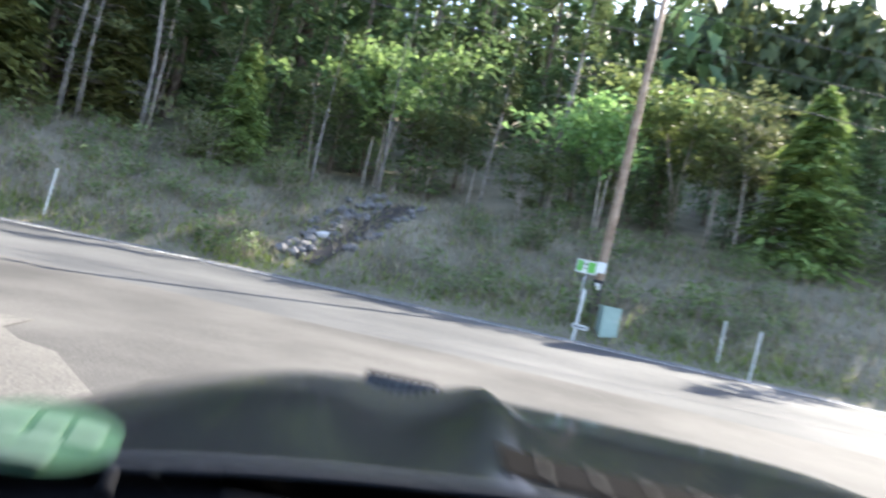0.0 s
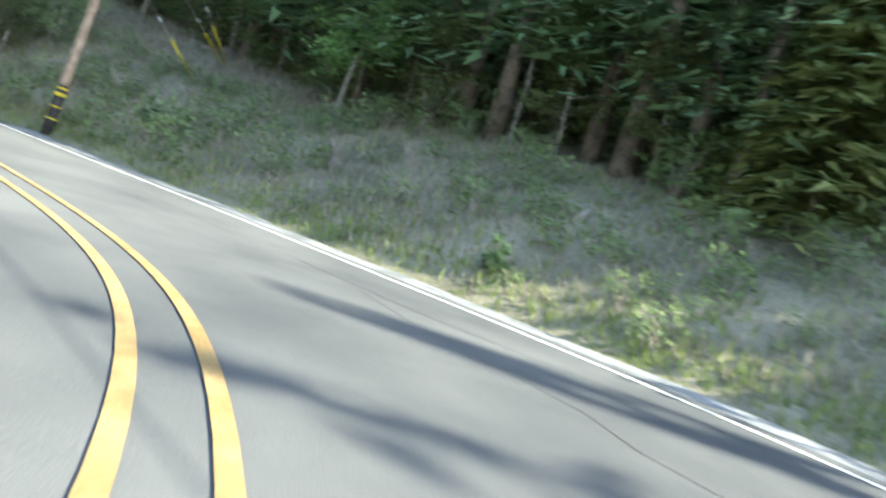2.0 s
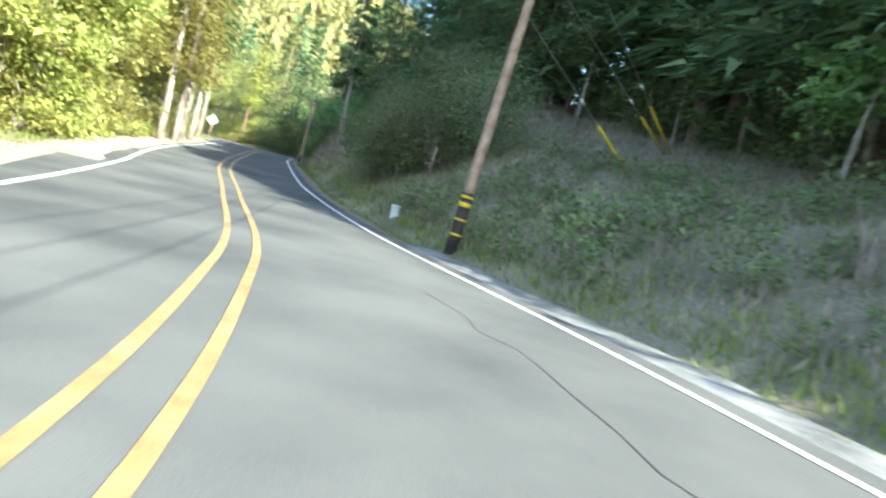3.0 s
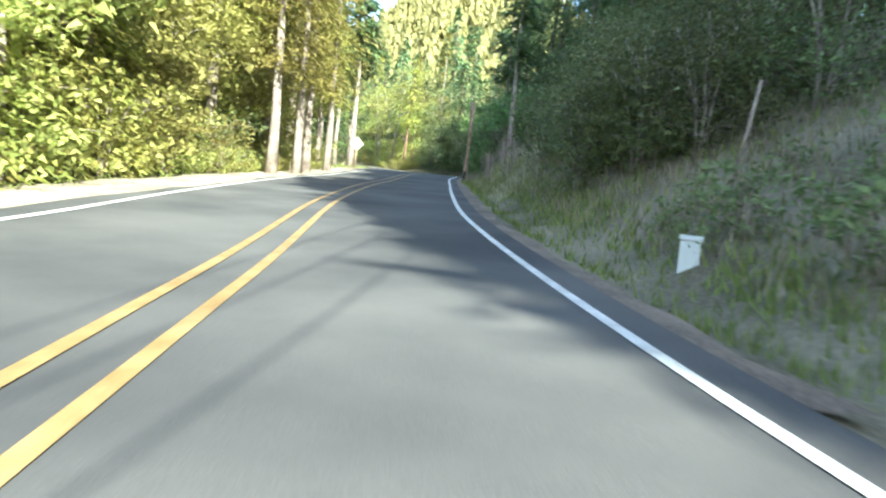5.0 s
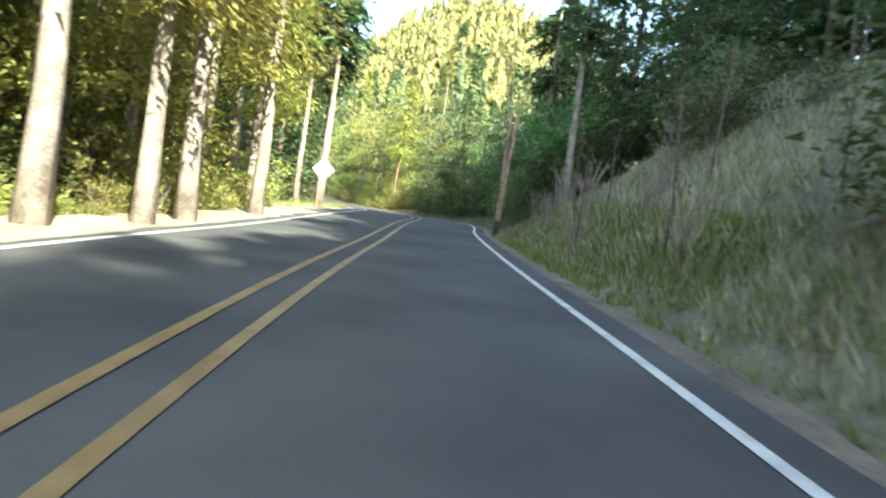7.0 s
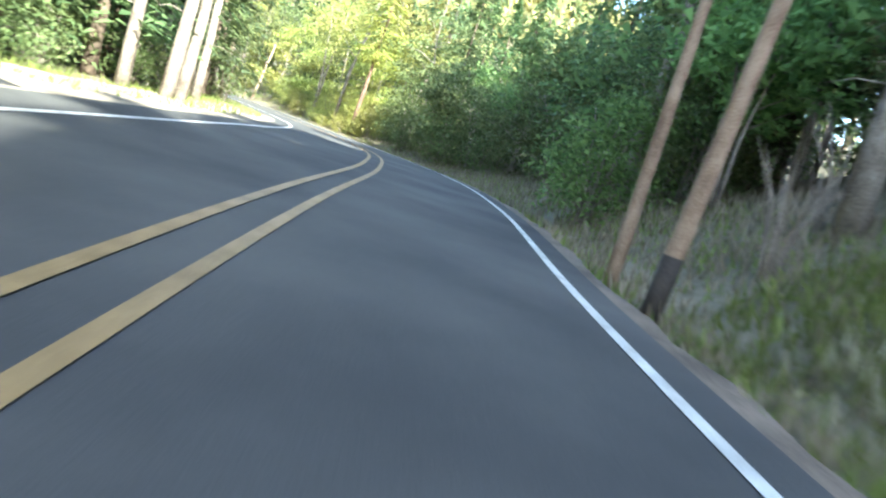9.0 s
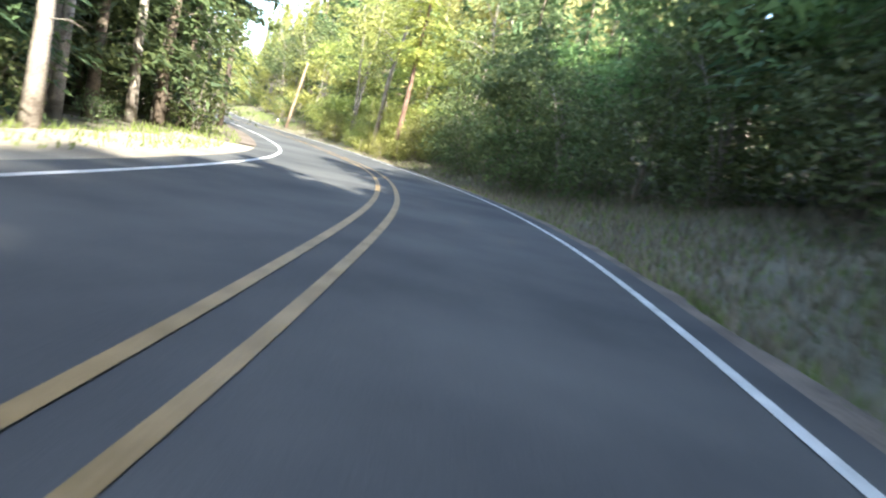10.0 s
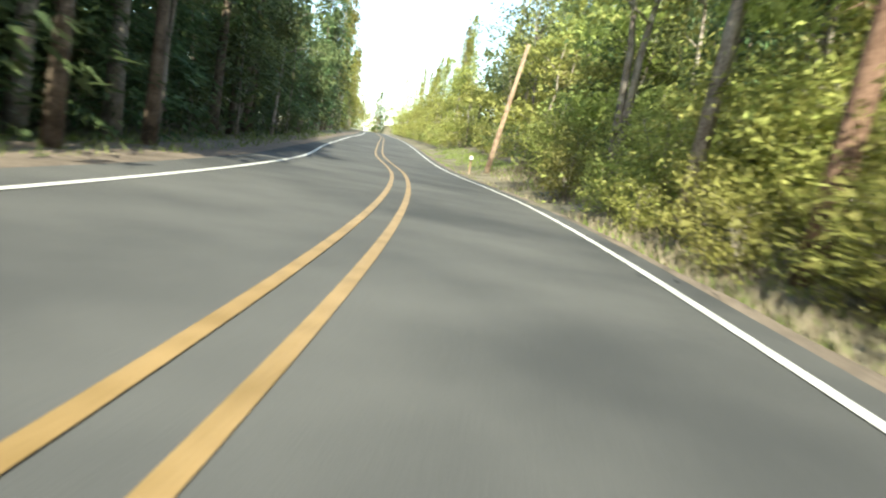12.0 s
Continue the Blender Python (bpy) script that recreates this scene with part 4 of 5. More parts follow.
def bare_bush(seed, h, count, label):
    rg2 = np.random.default_rng(seed)
    bm = bmesh.new()
    for k in range(count):
        a, t = rg2.uniform(0, 6.28), rg2.uniform(0.1, 0.55)
        hh = h * rg2.uniform(0.6, 1.0)
        p = [Vector((0.05 * math.cos(a), 0.05 * math.sin(a), -0.1)), Vector((math.cos(a) * t * hh * 0.4, math.sin(a) * t * hh * 0.4, hh * 0.55)), Vector((math.cos(a) * t * hh, math.sin(a) * t * hh, hh))]
        tube(bm, p, [0.018, 0.012, 0.003], 4)
        q = p[1].lerp(p[2], 0.3)
        tube(bm, [q, q + Vector((*rg2.normal(0, 0.14, 2), 0.25 * hh))], [0.008, 0.002], 4)
    return tagged(part("bare_bush", bm, STICK), label, "bush", "bare bushes")


bush = bare_bush(1, 1.4, 14, "leafless pale twiggy bush on the bank")
bush.location = (-25.2, 10.8, float(land(-25.2, 10.8)[0]))
for x, d, s in ((-21, 6.5, 0.7), (-43, 3.2, 0.8), (-13, 6.0, 0.6), (-58.5, 3.4, 1.1), (-54.5, 2.6, 1.2), (-60.5, 2.1, 1.3), (-63, 3.0, 1.2), (-31, 5.5, 0.8), (-69, 3.0, 1.0), (-2, 4.8, 0.6), (-65.5, 3.6, 1.5), (-67.0, 2.6, 1.3), (-70.5, 3.8, 1.7), (-72.5, 2.8, 1.4), (-74.0, 4.2, 1.7), (-62.0, 5.2, 1.4), (-59.8, 4.2, 1.2)):
    px, py, pz = spot(x, d)
    ob = copy_thing(bush, pose(px, py, pz, 0, 0, x * 37))
    ob.scale = (s, s, s)


def sapling(h, seed):
    rg2 = np.random.default_rng(seed)
    bm = bmesh.new()
    pts = [Vector((*(rg2.normal(0, 0.02 * h, 2) * f), h * f - 0.1 * (f == 0))) for f in (0, 0.3, 0.6, 1)]
    tube(bm, pts, [0.035, 0.028, 0.018, 0.005], 6)
    for k in range(14):
        f = rg2.uniform(0.25, 0.95)
        o = Vector((0, 0, h * f))
        a, ln = rg2.uniform(0, 6.28), rg2.uniform(0.3, 0.8) * (1.2 - f)
        tube(bm, [o, o + Vector((math.cos(a) * ln, math.sin(a) * ln, ln * 0.7))], [0.01, 0.002], 4)
    return tagged(part("sapling", bm, BARK), "thin bare dead sapling on the cut bank", "sapling", "saplings")


sap = sapling(3.6, 3)
sap.location = spot(-60.6, 2.2)
for x, d, s in ((-56.0, 3.0, 1.1), (-55.0, 2.5, 0.9), (-58.0, 4.5, 1.2), (-62.5, 3.5, 0.8), (-65.5, 3.2, 1.0), (-52.5, 4.0, 0.9)):
    px, py, pz = spot(x, d)
    ob = copy_thing(sap, pose(px, py, pz, 3, 4, x * 71))
    ob.scale = (s, s, s)


def log(length, girth, x, d, turn, material, label):
    bm = bmesh.new()
    rg2 = np.random.default_rng(int(-x * 10) % 1000)
    n = 6
    pts = [Vector((length * (k / (n - 1) - 0.5), rg2.normal(0, 0.03), girth * 0.6 + rg2.normal(0, 0.02))) for k in range(n)]
    tube(bm, pts, [girth * rg2.uniform(0.8, 1.1) * (1 - 0.4 * k / n) for k in range(n)], 8)
    for k in range(3):
        o = pts[k + 1]
        tube(bm, [o, o + Vector((0.1, rg2.normal(0, 0.2), 0.3))], [girth * 0.3, girth * 0.05], 5)
    ob = tagged(part("fallen_log", bm, material, smooth=True), label, "log", "fallen wood")
    px, py, pz = spot(x, d)
    dx = 0.4
    ax, ay = math.cos(radians(turn)) * dx, math.sin(radians(turn)) * dx
    rise = float(land(px + ax, py + ay)[0] - land(px - ax, py - ay)[0])
    ob.matrix_basis = Matrix.Translation((px, py, pz)) @ Euler((0, -math.atan2(rise, 2 * dx), radians(turn))).to_matrix().to_4x4()
    return ob


log(1.9, 0.07, -57.2, 2.9, 20, PALE_ROCK, "whitened broken branch lying in the grass")
log(2.4, 0.1, -50.6, 3.9, 60, STICK, "grey weathered log on the steep bank")
log(1.6, 0.08, -16.5, 6.2, 120, STICK, "grey fallen branch on the bank")
log(2.2, 0.06, -33, 6.5, 30, STICK, "grey fallen branch on the bank")
log(1.4, 0.06, -8, 6.0, 80, STICK, "grey fallen branch on the bank")
log(2.5, 0.09, -72, 4.6, 150, STICK, "grey fallen branch on the bank")


# ---- roadside fixtures ----
def delineator(x, y, h, label, lean=(4, 3)):
    top = thing("marker_post", label, "post", "marker posts")
    bm = bmesh.new()
    block(bm, -0.022, 0.022, -0.01, 0.01, -0.1, h, 0.006)
    part("post", bm, WHITE_PLASTIC, top)
    bm = bmesh.new()
    block(bm, -0.03, 0.03, -0.018, 0.018, h - 0.28, h + 0.02, 0.008)
    part("reflector_cap", bm, WHITE, top, "white reflective cap")
    top.matrix_basis = pose(x, y, float(land(x, y)[0]), lean[0], lean[1], 40)
    return top


delineator(-9.95, 16.05, 1.35, "white plastic marker post in the grass verge")
delineator(9.3, 15.9, 1.3, "pale wooden marker post beside the road", (0, 5))
delineator(8.9, 17.4, 1.1, "pale wooden marker post beside the road", (2, -2))


def pole(x, y, h, r, label, lean=(0, 0), tarred=0.0):
    top = thing("utility_pole", label, "utility pole", "utility poles")
    bm = bmesh.new()
    lx, ly = lean
    pts = [(lx * f * h, ly * f * h, h * f - 0.3 * (f == 0)) for f in (0, 0.1, 0.25, 0.5, 0.75, 1)]
    tube(bm, pts, [r * (1 - 0.35 * f) for f in (0, 0.1, 0.25, 0.5, 0.75, 1)], 14)
    part("shaft", bm, POLE_WOOD, top, smooth=True)
    if tarred:
        bm = bmesh.new()
        f = tarred / h
        tube(bm, [(0, 0, -0.2), (lx * h * f, ly * h * f, tarred)], [r + 0.006, r * (1 - 0.35 * f) + 0.006], 14)
        part("tarred_base", bm, POLE_TAR, top, "black tarred base", True)
    top.matrix_basis = pose(x, y, float(land(x, y)[0]))
    return top


striped = pole(-30.0, 2.75, 11, 0.155, "brown wooden pole with black base and yellow bands", (-0.03, 0.065), 1.7)
for z, w in ((0.55, 0.045), (0.95, 0.05), (1.32, 0.11), (1.55, 0.06)):
    bm = bmesh.new()
    tube(bm, [(-0.03 * z, 0.065 * z, z), (-0.03 * (z + w), 0.065 * (z + w), z + w)], [0.168, 0.168], 14)
    part("reflective_band", bm, YELLOW_PLASTIC, striped, "yellow reflective band", True)
meter = pole(5.6, 18.9, 9.6, 0.15, "weathered wooden pole with meter boxes at its foot", (0.02, 0.03), 0.9)
bm = bmesh.new()
block(bm, -0.12, 0.12, -0.27, -0.16, 1.1, 1.42, 0.015)
part("meter_box", bm, WHITE_PLASTIC, meter, "white electricity meter box")
bm = bmesh.new()
block(bm, -0.07, 0.07, -0.23, -0.16, 0.62, 0.8, 0.01)
part("junction_box", bm, WHITE_PLASTIC, meter, "small white junction box")
bm = bmesh.new()
tube(bm, [(0.2, 0.28, 9.3), (-0.35, 0.1, 9.42)], [0.035, 0.035], 8)
block(bm, -0.5, -0.28, 0.0, 0.2, 9.36, 9.46, 0.02)
part("lamp_bracket", bm, WIRE, meter, "dark bracket at the pole top")
board = thing("sign_board", "green and white notice board in a thin white frame", "sign")
bm = bmesh.new()
block(bm, -0.3, 0.3, -0.012, 0.012, -0.19, 0.19, 0.006)
part("board", bm, WHITE, board)
for a, b in ((-0.27, -0.12), (0.02, 0.24)):
    bm = bmesh.new()
    block(bm, a, b, -0.017, -0.0125, -0.15, 0.15)
    part("green_panel", bm, GREEN_SIGN, board, "green printed panel")
for k in range(2):
    bm = bmesh.new()
    block(bm, -0.1, 0.0, -0.017, -0.0125, 0.05 - 0.12 * k, 0.08 - 0.12 * k)
    part("text_bar", bm, DARK_PAINT, board)
bm = bmesh.new()
tube(bm, [(0, 0.03, -1.75), (0, 0.03, 0.1)], [0.02, 0.02], 8)
part("stake", bm, STEEL, board, smooth=True)
board.matrix_basis = pose(5.15, 18.0, float(land(5.15, 18.0)[0]) + 1.65, 0, 0, 8)
post = thing("sign_post", "white wooden post with a small white plate", "sign")
bm = bmesh.new()
block(bm, -0.028, 0.028, -0.028, 0.028, -0.2, 1.55, 0.008)
part("post", bm, WHITE_PLASTIC, post)
bm = bmesh.new()
block(bm, -0.12, 0.3, -0.07, -0.05, 0.5, 0.62, 0.005)
part("plate", bm, WHITE, post, "white plate with dark bars")
for k in range(3):
    bm = bmesh.new()
    block(bm, -0.08 + 0.11 * k, 0.0 + 0.11 * k, -0.074, -0.0705, 0.54, 0.58)
    part("text_bar", bm, DARK_PAINT, post)
post.matrix_basis = pose(5.1, 16.9, float(land(5.1, 16.9)[0]), 0, 2, 10)


def cabinet(x, y, w, d, h, material, label, turn):
    top = thing("utility_cabinet", label, "utility box", "utility boxes")
    bm = bmesh.new()
    block(bm, -w / 2, w / 2, -d / 2, d / 2, -0.15, h - 0.06, 0.02)
    part("body", bm, material, top)
    bm = bmesh.new()
    block(bm, -w / 2 - 0.02, w / 2 + 0.02, -d / 2 - 0.02, d / 2 + 0.02, h - 0.06, h, 0.015)
    part("lid", bm, material, top)
    bm = bmesh.new()
    block(bm, -w * 0.36, w * 0.36, -d / 2 - 0.008, -d / 2 - 0.001, h * 0.12, h * 0.8)
    part("door_panel", bm, material, top)
    bm = bmesh.new()
    block(bm, w * 0.2, w * 0.3, -d / 2 - 0.03, -d / 2 - 0.0085, h * 0.45, h * 0.52, 0.004)
    part("latch", bm, STEEL, top, "metal latch")
    top.matrix_basis = pose(x, y, float(land(x, y)[0]), 0, 0, turn)
    return top


cabinet(6.0, 17.9, 0.5, 0.42, 0.72, GREEN_BOX, "pale green utility cabinet in the grass", 15)
cabinet(-35.6, -0.95, 0.27, 0.24, 0.42, PALE_BOX, "pale white-green utility pedestal on the verge", 100)


def rod(name, a, b, r, material, label, category, group=""):
    bm = bmesh.new()
    tube(bm, [a, b], [r, r], 8)
    return tagged(part(name, bm, material, smooth=True), label, category, group)


def grounded(x, y, up=0.0):
    return Vector((x, y, float(land(x, y)[0]) + up))


rod("marker_stake", grounded(-37.9, -0.9, -0.2), grounded(-37.9, -0.9) + Vector((0.5, 0.35, 1.9)), 0.03, STICK, "pale leaning wooden stake on the bank", "stake", "stakes")
pole_foot = grounded(-30.0, 2.75)
for (ax, ay), hi, length in (((-37.5, 6.5), 6.5, 3.2), ((-42.3, 7.6), 7.9, 3.8), ((-42.4, 7.8), 9.5, 3.8)):
    a = grounded(ax, ay, -0.15)
    b = pole_foot + Vector((-0.03 * hi, 0.065 * hi, hi))
    t = (b - a).normalized()
    guy = thing("guy_wire", "steel guy wire with a yellow plastic guard", "guy wire", "guy wires")
    bm = bmesh.new()
    tube(bm, [a, b], [0.012, 0.012], 6)
    part("cable", bm, STEEL, guy)
    bm = bmesh.new()
    tube(bm, [a + t * 0.2, a + t * length], [0.045, 0.045], 8)
    part("guard", bm, YELLOW_PLASTIC, guy, "yellow plastic guard", True)
    bm = bmesh.new()
    tube(bm, [a + t * (length + 1.2), a + t * (length + 1.45)], [0.04, 0.04], 8)
    part("insulator", bm, WHITE_PLASTIC, guy, "white insulator", True)
bank_pole = spot(-71.2, 0.95)
pole(bank_pole[0], bank_pole[1], 5.9, 0.12, "brown wooden pole with black base on the bank", (0.0, 0.06), 0.8)
bank_pole2 = spot(-73.2, 1.05)
pole(bank_pole2[0], bank_pole2[1], 6.2, 0.11, "grey weathered wooden pole against dark trees", (0.01, 0.0))
leaning = spot(-130, 2.5)
pole(leaning[0], leaning[1], 7.4, 0.16, "pale leaning wooden pole beside a letterbox", (-0.13, 0.08))


def sagging(a, b, sag, label):
    cu = bpy.data.curves.new("overhead_cable", "CURVE")
    cu.dimensions, cu.bevel_depth, cu.bevel_resolution = "3D", 0.014, 1
    sp = cu.splines.new("POLY")
    n = 16
    sp.points.add(n)
    for k in range(n + 1):
        f = k / n
        p = a.lerp(b, f) - Vector((0, 0, sag * 4 * f * (1 - f)))
        sp.points[k].co = (*p, 1)
    cu.materials.append(WIRE)
    return tagged(new("overhead_cable", cu), label, "cable", "overhead cables")


foot = grounded(5.6, 18.9)
for up, off in ((7.3, 0.0), (8.3, 0.1), (9.3, 0.0)):
    sagging(foot + Vector((0.2 + off, 0.3, up)), grounded(-30.0, 2.75) + Vector((-0.27 + off, 0.58, up + 0.2)), 0.6, "thin dark overhead cable between wooden poles")
    sagging(foot + Vector((0.2 + off, 0.3, up)), Vector((44, 24, up + 0.5)), 0.6, "thin dark overhead cable between wooden poles")

# warning sign across the road
sign = thing("road_sign", "white diamond road sign on a wooden post", "sign")
bm = bmesh.new()
tube(bm, [(0, 0.04, -0.2), (0, 0.04, 2.35)], [0.05, 0.05], 10)
part("post", bm, POLE_WOOD, sign, smooth=True)
bm = bmesh.new()
block(bm, -0.38, 0.38, -0.01, 0.01, -0.38, 0.38, 0.008)
bmesh.ops.transform(bm, matrix=Matrix.Translation((0, -0.02, 2.05)) @ Matrix.Rotation(radians(45), 4, "Y"), verts=bm.verts)
part("plate", bm, WHITE, sign, "white diamond plate")
bm = bmesh.new()
tube(bm, [(-0.05, -0.034, 1.85), (-0.05, -0.034, 2.1), (0.1, -0.034, 2.3)], [0.028, 0.028, 0.028], 4)
part("arrow", bm, DARK_PAINT, sign, "dark curved arrow")
sx, sy, sz = -68.6, -32.0, 0.0
sign.matrix_basis = pose(sx, sy, float(land(sx, sy)[0]), 0, 0, -62)

# letterbox
bx, by, bz = spot(-130.2, 1.6)
box = thing("mailbox", "white domed mailbox with a red flag on a post", "mailbox")
bm = bmesh.new()
block(bm, -0.05, 0.05, -0.05, 0.05, -0.2, 1.02, 0.008)
part("post", bm, POLE_WOOD, box)
bm = bmesh.new()
ring = [(0.09 * math.cos(a), 0.11 + 0.09 * math.sin(a)) for a in [math.pi * k / 8 for k in range(9)]] + [(-0.09, 0.0), (0.09, 0.0)]
ends = [[bm.verts.new((px, py, 1.02 + pz)) for px, pz in ring] for py in (-0.25, 0.25)]
for k in range(len(ring)):
    bm.faces.new((ends[0][k], ends[0][(k + 1) % len(ring)], ends[1][(k + 1) % len(ring)], ends[1][k]))
bm.faces.new(ends[0][::-1]), bm.faces.new(ends[1])
part("shell", bm, WHITE_PLASTIC, box)
bm = bmesh.new()
block(bm, 0.092, 0.1, 0.0, 0.05, 1.08, 1.3)
block(bm, 0.092, 0.1, 0.0, 0.16, 1.22, 1.3)
part("flag", bm, RED_PAINT, box, "red flag")
bm = bmesh.new()
block(bm, -0.085, 0.085, -0.262, -0.252, 1.03, 1.14)
part("door", bm, RED_PAINT, box, "red door")
box.matrix_basis = pose(bx, by, bz, 0, 0, -40)

# stone-lined drain down the bank
drain = thing("stone_drain", "stone-lined drainage chute down the grassy bank", "drain")
a, b = Vector((-2.9, 17.9)), Vector((-1.6, 24.4))
axis = (b - a).normalized()
side = Vector((-axis.y, axis.x))
bm = bmesh.new()
prev = None
for k in range(15):
    p = a.lerp(b, k / 14)
    z = float(land(p.x, p.y)[0])
    cur = [bm.verts.new((p.x + side.x * o, p.y + side.y * o, z + dz)) for o, dz in ((-0.55, 0.02), (-0.3, 0.03), (0.05, 0.05), (0.4, 0.05))]
    if prev:
        for j in range(3):
            bm.faces.new((prev[j], prev[j + 1], cur[j + 1], cur[j]))
    prev = cur
part("channel_bed", bm, POLE_TAR, drain, "dark channel bed", True)
rk = random.Random(9)


def stone(seed):
    r2 = random.Random(seed)
    bm = bmesh.new()
    bmesh.ops.create_icosphere(bm, subdivisions=1, radius=0.5)
    for v in bm.verts:
        v.co = Vector((v.co.x * r2.uniform(0.8, 1.2), v.co.y * r2.uniform(0.7, 1.1), v.co.z * r2.uniform(0.5, 0.9)))
    me = bpy.data.meshes.new("stone")
    bm.to_mesh(me)
    bm.free()
    return me


STONES = [(stone(k), ROCK) for k in range(4)] + [(stone(9 + k), PALE_ROCK) for k in range(2)]
for me, m in STONES:
    me.materials.append(m)
for k in range(110):
    f = rk.random()
    o = rk.choice((rk.uniform(0.25, 1.5), rk.uniform(0.25, 1.5), rk.uniform(0.2, 1.0), rk.uniform(-0.85, -0.5)))
    p = a.lerp(b, f) + side * o * (0.7 + 0.5 * f)
    s = rk.uniform(0.2, 0.48)
    me = STONES[rk.choice((0, 1, 2, 3))][0]
    if 0.2 < o < 0.6 and rk.random() < 0.2:
        me = STONES[4 + rk.randrange(2)][0]
    ob = new("stone", me)
    ob.parent = drain
    ob.matrix_basis = pose(p.x, p.y, float(land(p.x, p.y)[0]) + 0.1 * s + 0.05 * (o > 0.4), rk.uniform(0, 30), rk.uniform(0, 30), rk.uniform(0, 360)) @ Matrix.Scale(s, 4)

# broken twigs over the banks
rt = np.random.default_rng(12)
bm = bmesh.new()
for k in range(620):
    px, py, pz = spot(rt.uniform(-72, 12), rt.uniform(3.0, 9.5))
    an, ln = rt.uniform(0, 6.283), rt.uniform(0.15, 0.8)
    e = Vector((px + math.cos(an) * ln, py + math.sin(an) * ln, 0))
    e.z = float(land(e.x, e.y)[0]) + rt.uniform(0.03, 0.2)
    o = Vector((px, py, pz + 0.03))
    m = o.lerp(e, 0.5) + Vector((0, 0, rt.uniform(0, 0.08)))
    tube(bm, [o, m, e], [0.011, 0.008, 0.003], 4)
tagged(part("twig_litter", bm, STICK), "pale broken twigs scattered over the dry bank", "twigs", kind="stuff")

# ---- the car waiting at the junction ----
CAR_PAINT = plain("black_car_paint", (0.008, 0.010, 0.013), 0.1)
CAR_PAINT.node_tree.nodes["Principled BSDF"].inputs["IOR"].default_value = 1.3
CAR_PLASTIC = mat("black_trim_plastic", (0.012, 0.012, 0.014), (0.03, 0.03, 0.033), 0.75, 6, 160, 0.2, spec=0.1)
DASH = mat("blue_grey_dashboard", (0.035, 0.042, 0.055), (0.06, 0.07, 0.09), 0.55, 3, 240, 0.35)
TYRE = mat("tyre_rubber", (0.015, 0.015, 0.015), (0.035, 0.035, 0.035), 0.85, 6, 60, 0.4)
LAMP_GLASS = plain("lamp_lens", (0.75, 0.76, 0.78), 0.12, 0.0, 1.0)
# near-black paints the shade inside the grille; its sheet lies flush
RECESS_SHADE = mat("black_grille_recess", (0.002, 0.002, 0.002), (0.005, 0.005, 0.006), 0.9, 6, 160, 0.2, spec=0.02)
TINTED = plain("tinted_side_glass", (0.02, 0.024, 0.024), 0.06, 0.0, 1.0)
STICKER = plain("green_sticker_vinyl", (0.05, 0.115, 0.06), 0.5)
PALE_INK = plain("pale_sticker_print", (0.2, 0.29, 0.21), 0.45)

car = thing("car", "black car with a domed bonnet standing at the junction", "car")
MID = 0.33


def bonnet_height(a, b):
    """Height of the bonnet at a metres to the right and b metres ahead."""
    f = min(max((b - 0.72) / 1.23, 0), 1.0)
    r = abs((a - MID) / 0.78)
    z = 0.962 - 0.10 * f ** 1.8 - 0.055 * r ** 5 - 0.02 * r * r * f
    rise = min(max((b - 0.72) / 0.35, 0), 1) * min(max((1.9 - b) / 0.6, 0), 1)
    up = min(max((a - 0.02) / 0.14, 0), 1) * min(max((0.98 - a) / 0.16, 0), 1)
    up = up * up * (3 - 2 * up)
    left = min(max((0.0 - a) / 0.1, 0), 1) * min(max((a + 0.36) / 0.22, 0), 1)
    z += rise * (0.032 * up + 0.016 * left * left * (3 - 2 * left))
    z += rise * 0.022 * math.exp(-((a - 0.165) / 0.035) ** 2)
    return z - 0.16 * max(b - 1.86, 0) ** 1.2 * 3


def sheet(name, au, bu, height, material, parent, label="", thick=0.0):
    bm = bmesh.new()
    rows_ = [[bm.verts.new((a, b, height(a, b))) for a in au] for b in bu]
    for r0, r1 in zip(rows_, rows_[1:]):
        for k in range(len(au) - 1):
            bm.faces.new((r0[k], r0[k + 1], r1[k + 1], r1[k]))
    if thick:
        bmesh.ops.solidify(bm, geom=bm.faces[:], thickness=thick)
    bmesh.ops.recalc_face_normals(bm, faces=bm.faces[:])
    return part(name, bm, material, parent, label, True)


def rear_edge(a):
    return 0.72 + 0.05 * math.sin((a + 0.1) * 5.5) * (a < 0.6) - 0.06 * ((a - MID) / 0.78) ** 2


au = [MID - 0.78 + 1.56 * k / 60 for k in range(61)]
bm = bmesh.new()
rows_ = []
for j in range(37):
    f = j / 36
    rows_.append([bm.verts.new((a, rear_edge(a) + (2.02 - 0.16 * ((a - MID) / 0.78) ** 4 - rear_edge(a)) * f, bonnet_height(a, rear_edge(a) + (2.02 - rear_edge(a)) * f))) for a in au])
for r0, r1 in zip(rows_, rows_[1:]):
    for k in range(60):
        bm.faces.new((r0[k], r0[k + 1], r1[k + 1], r1[k]))
bonnet = part("bonnet", bm, CAR_PAINT, car, "black glossy bonnet with a raised dome", True)
# lip along the rear edge, its caught light put into a pale grey
bm = bmesh.new()
tube(bm, [(a, rear_edge(a) - 0.004, bonnet_height(a, rear_edge(a)) + 0.001) for a in au[::2]], [0.0045] * len(au[::2]), 6)
part("rear_lip", bm, plain("grey_rubber_lip", (0.07, 0.075, 0.085), 0.5), bonnet, "pale grey lip drawn as an edge highlight", True)
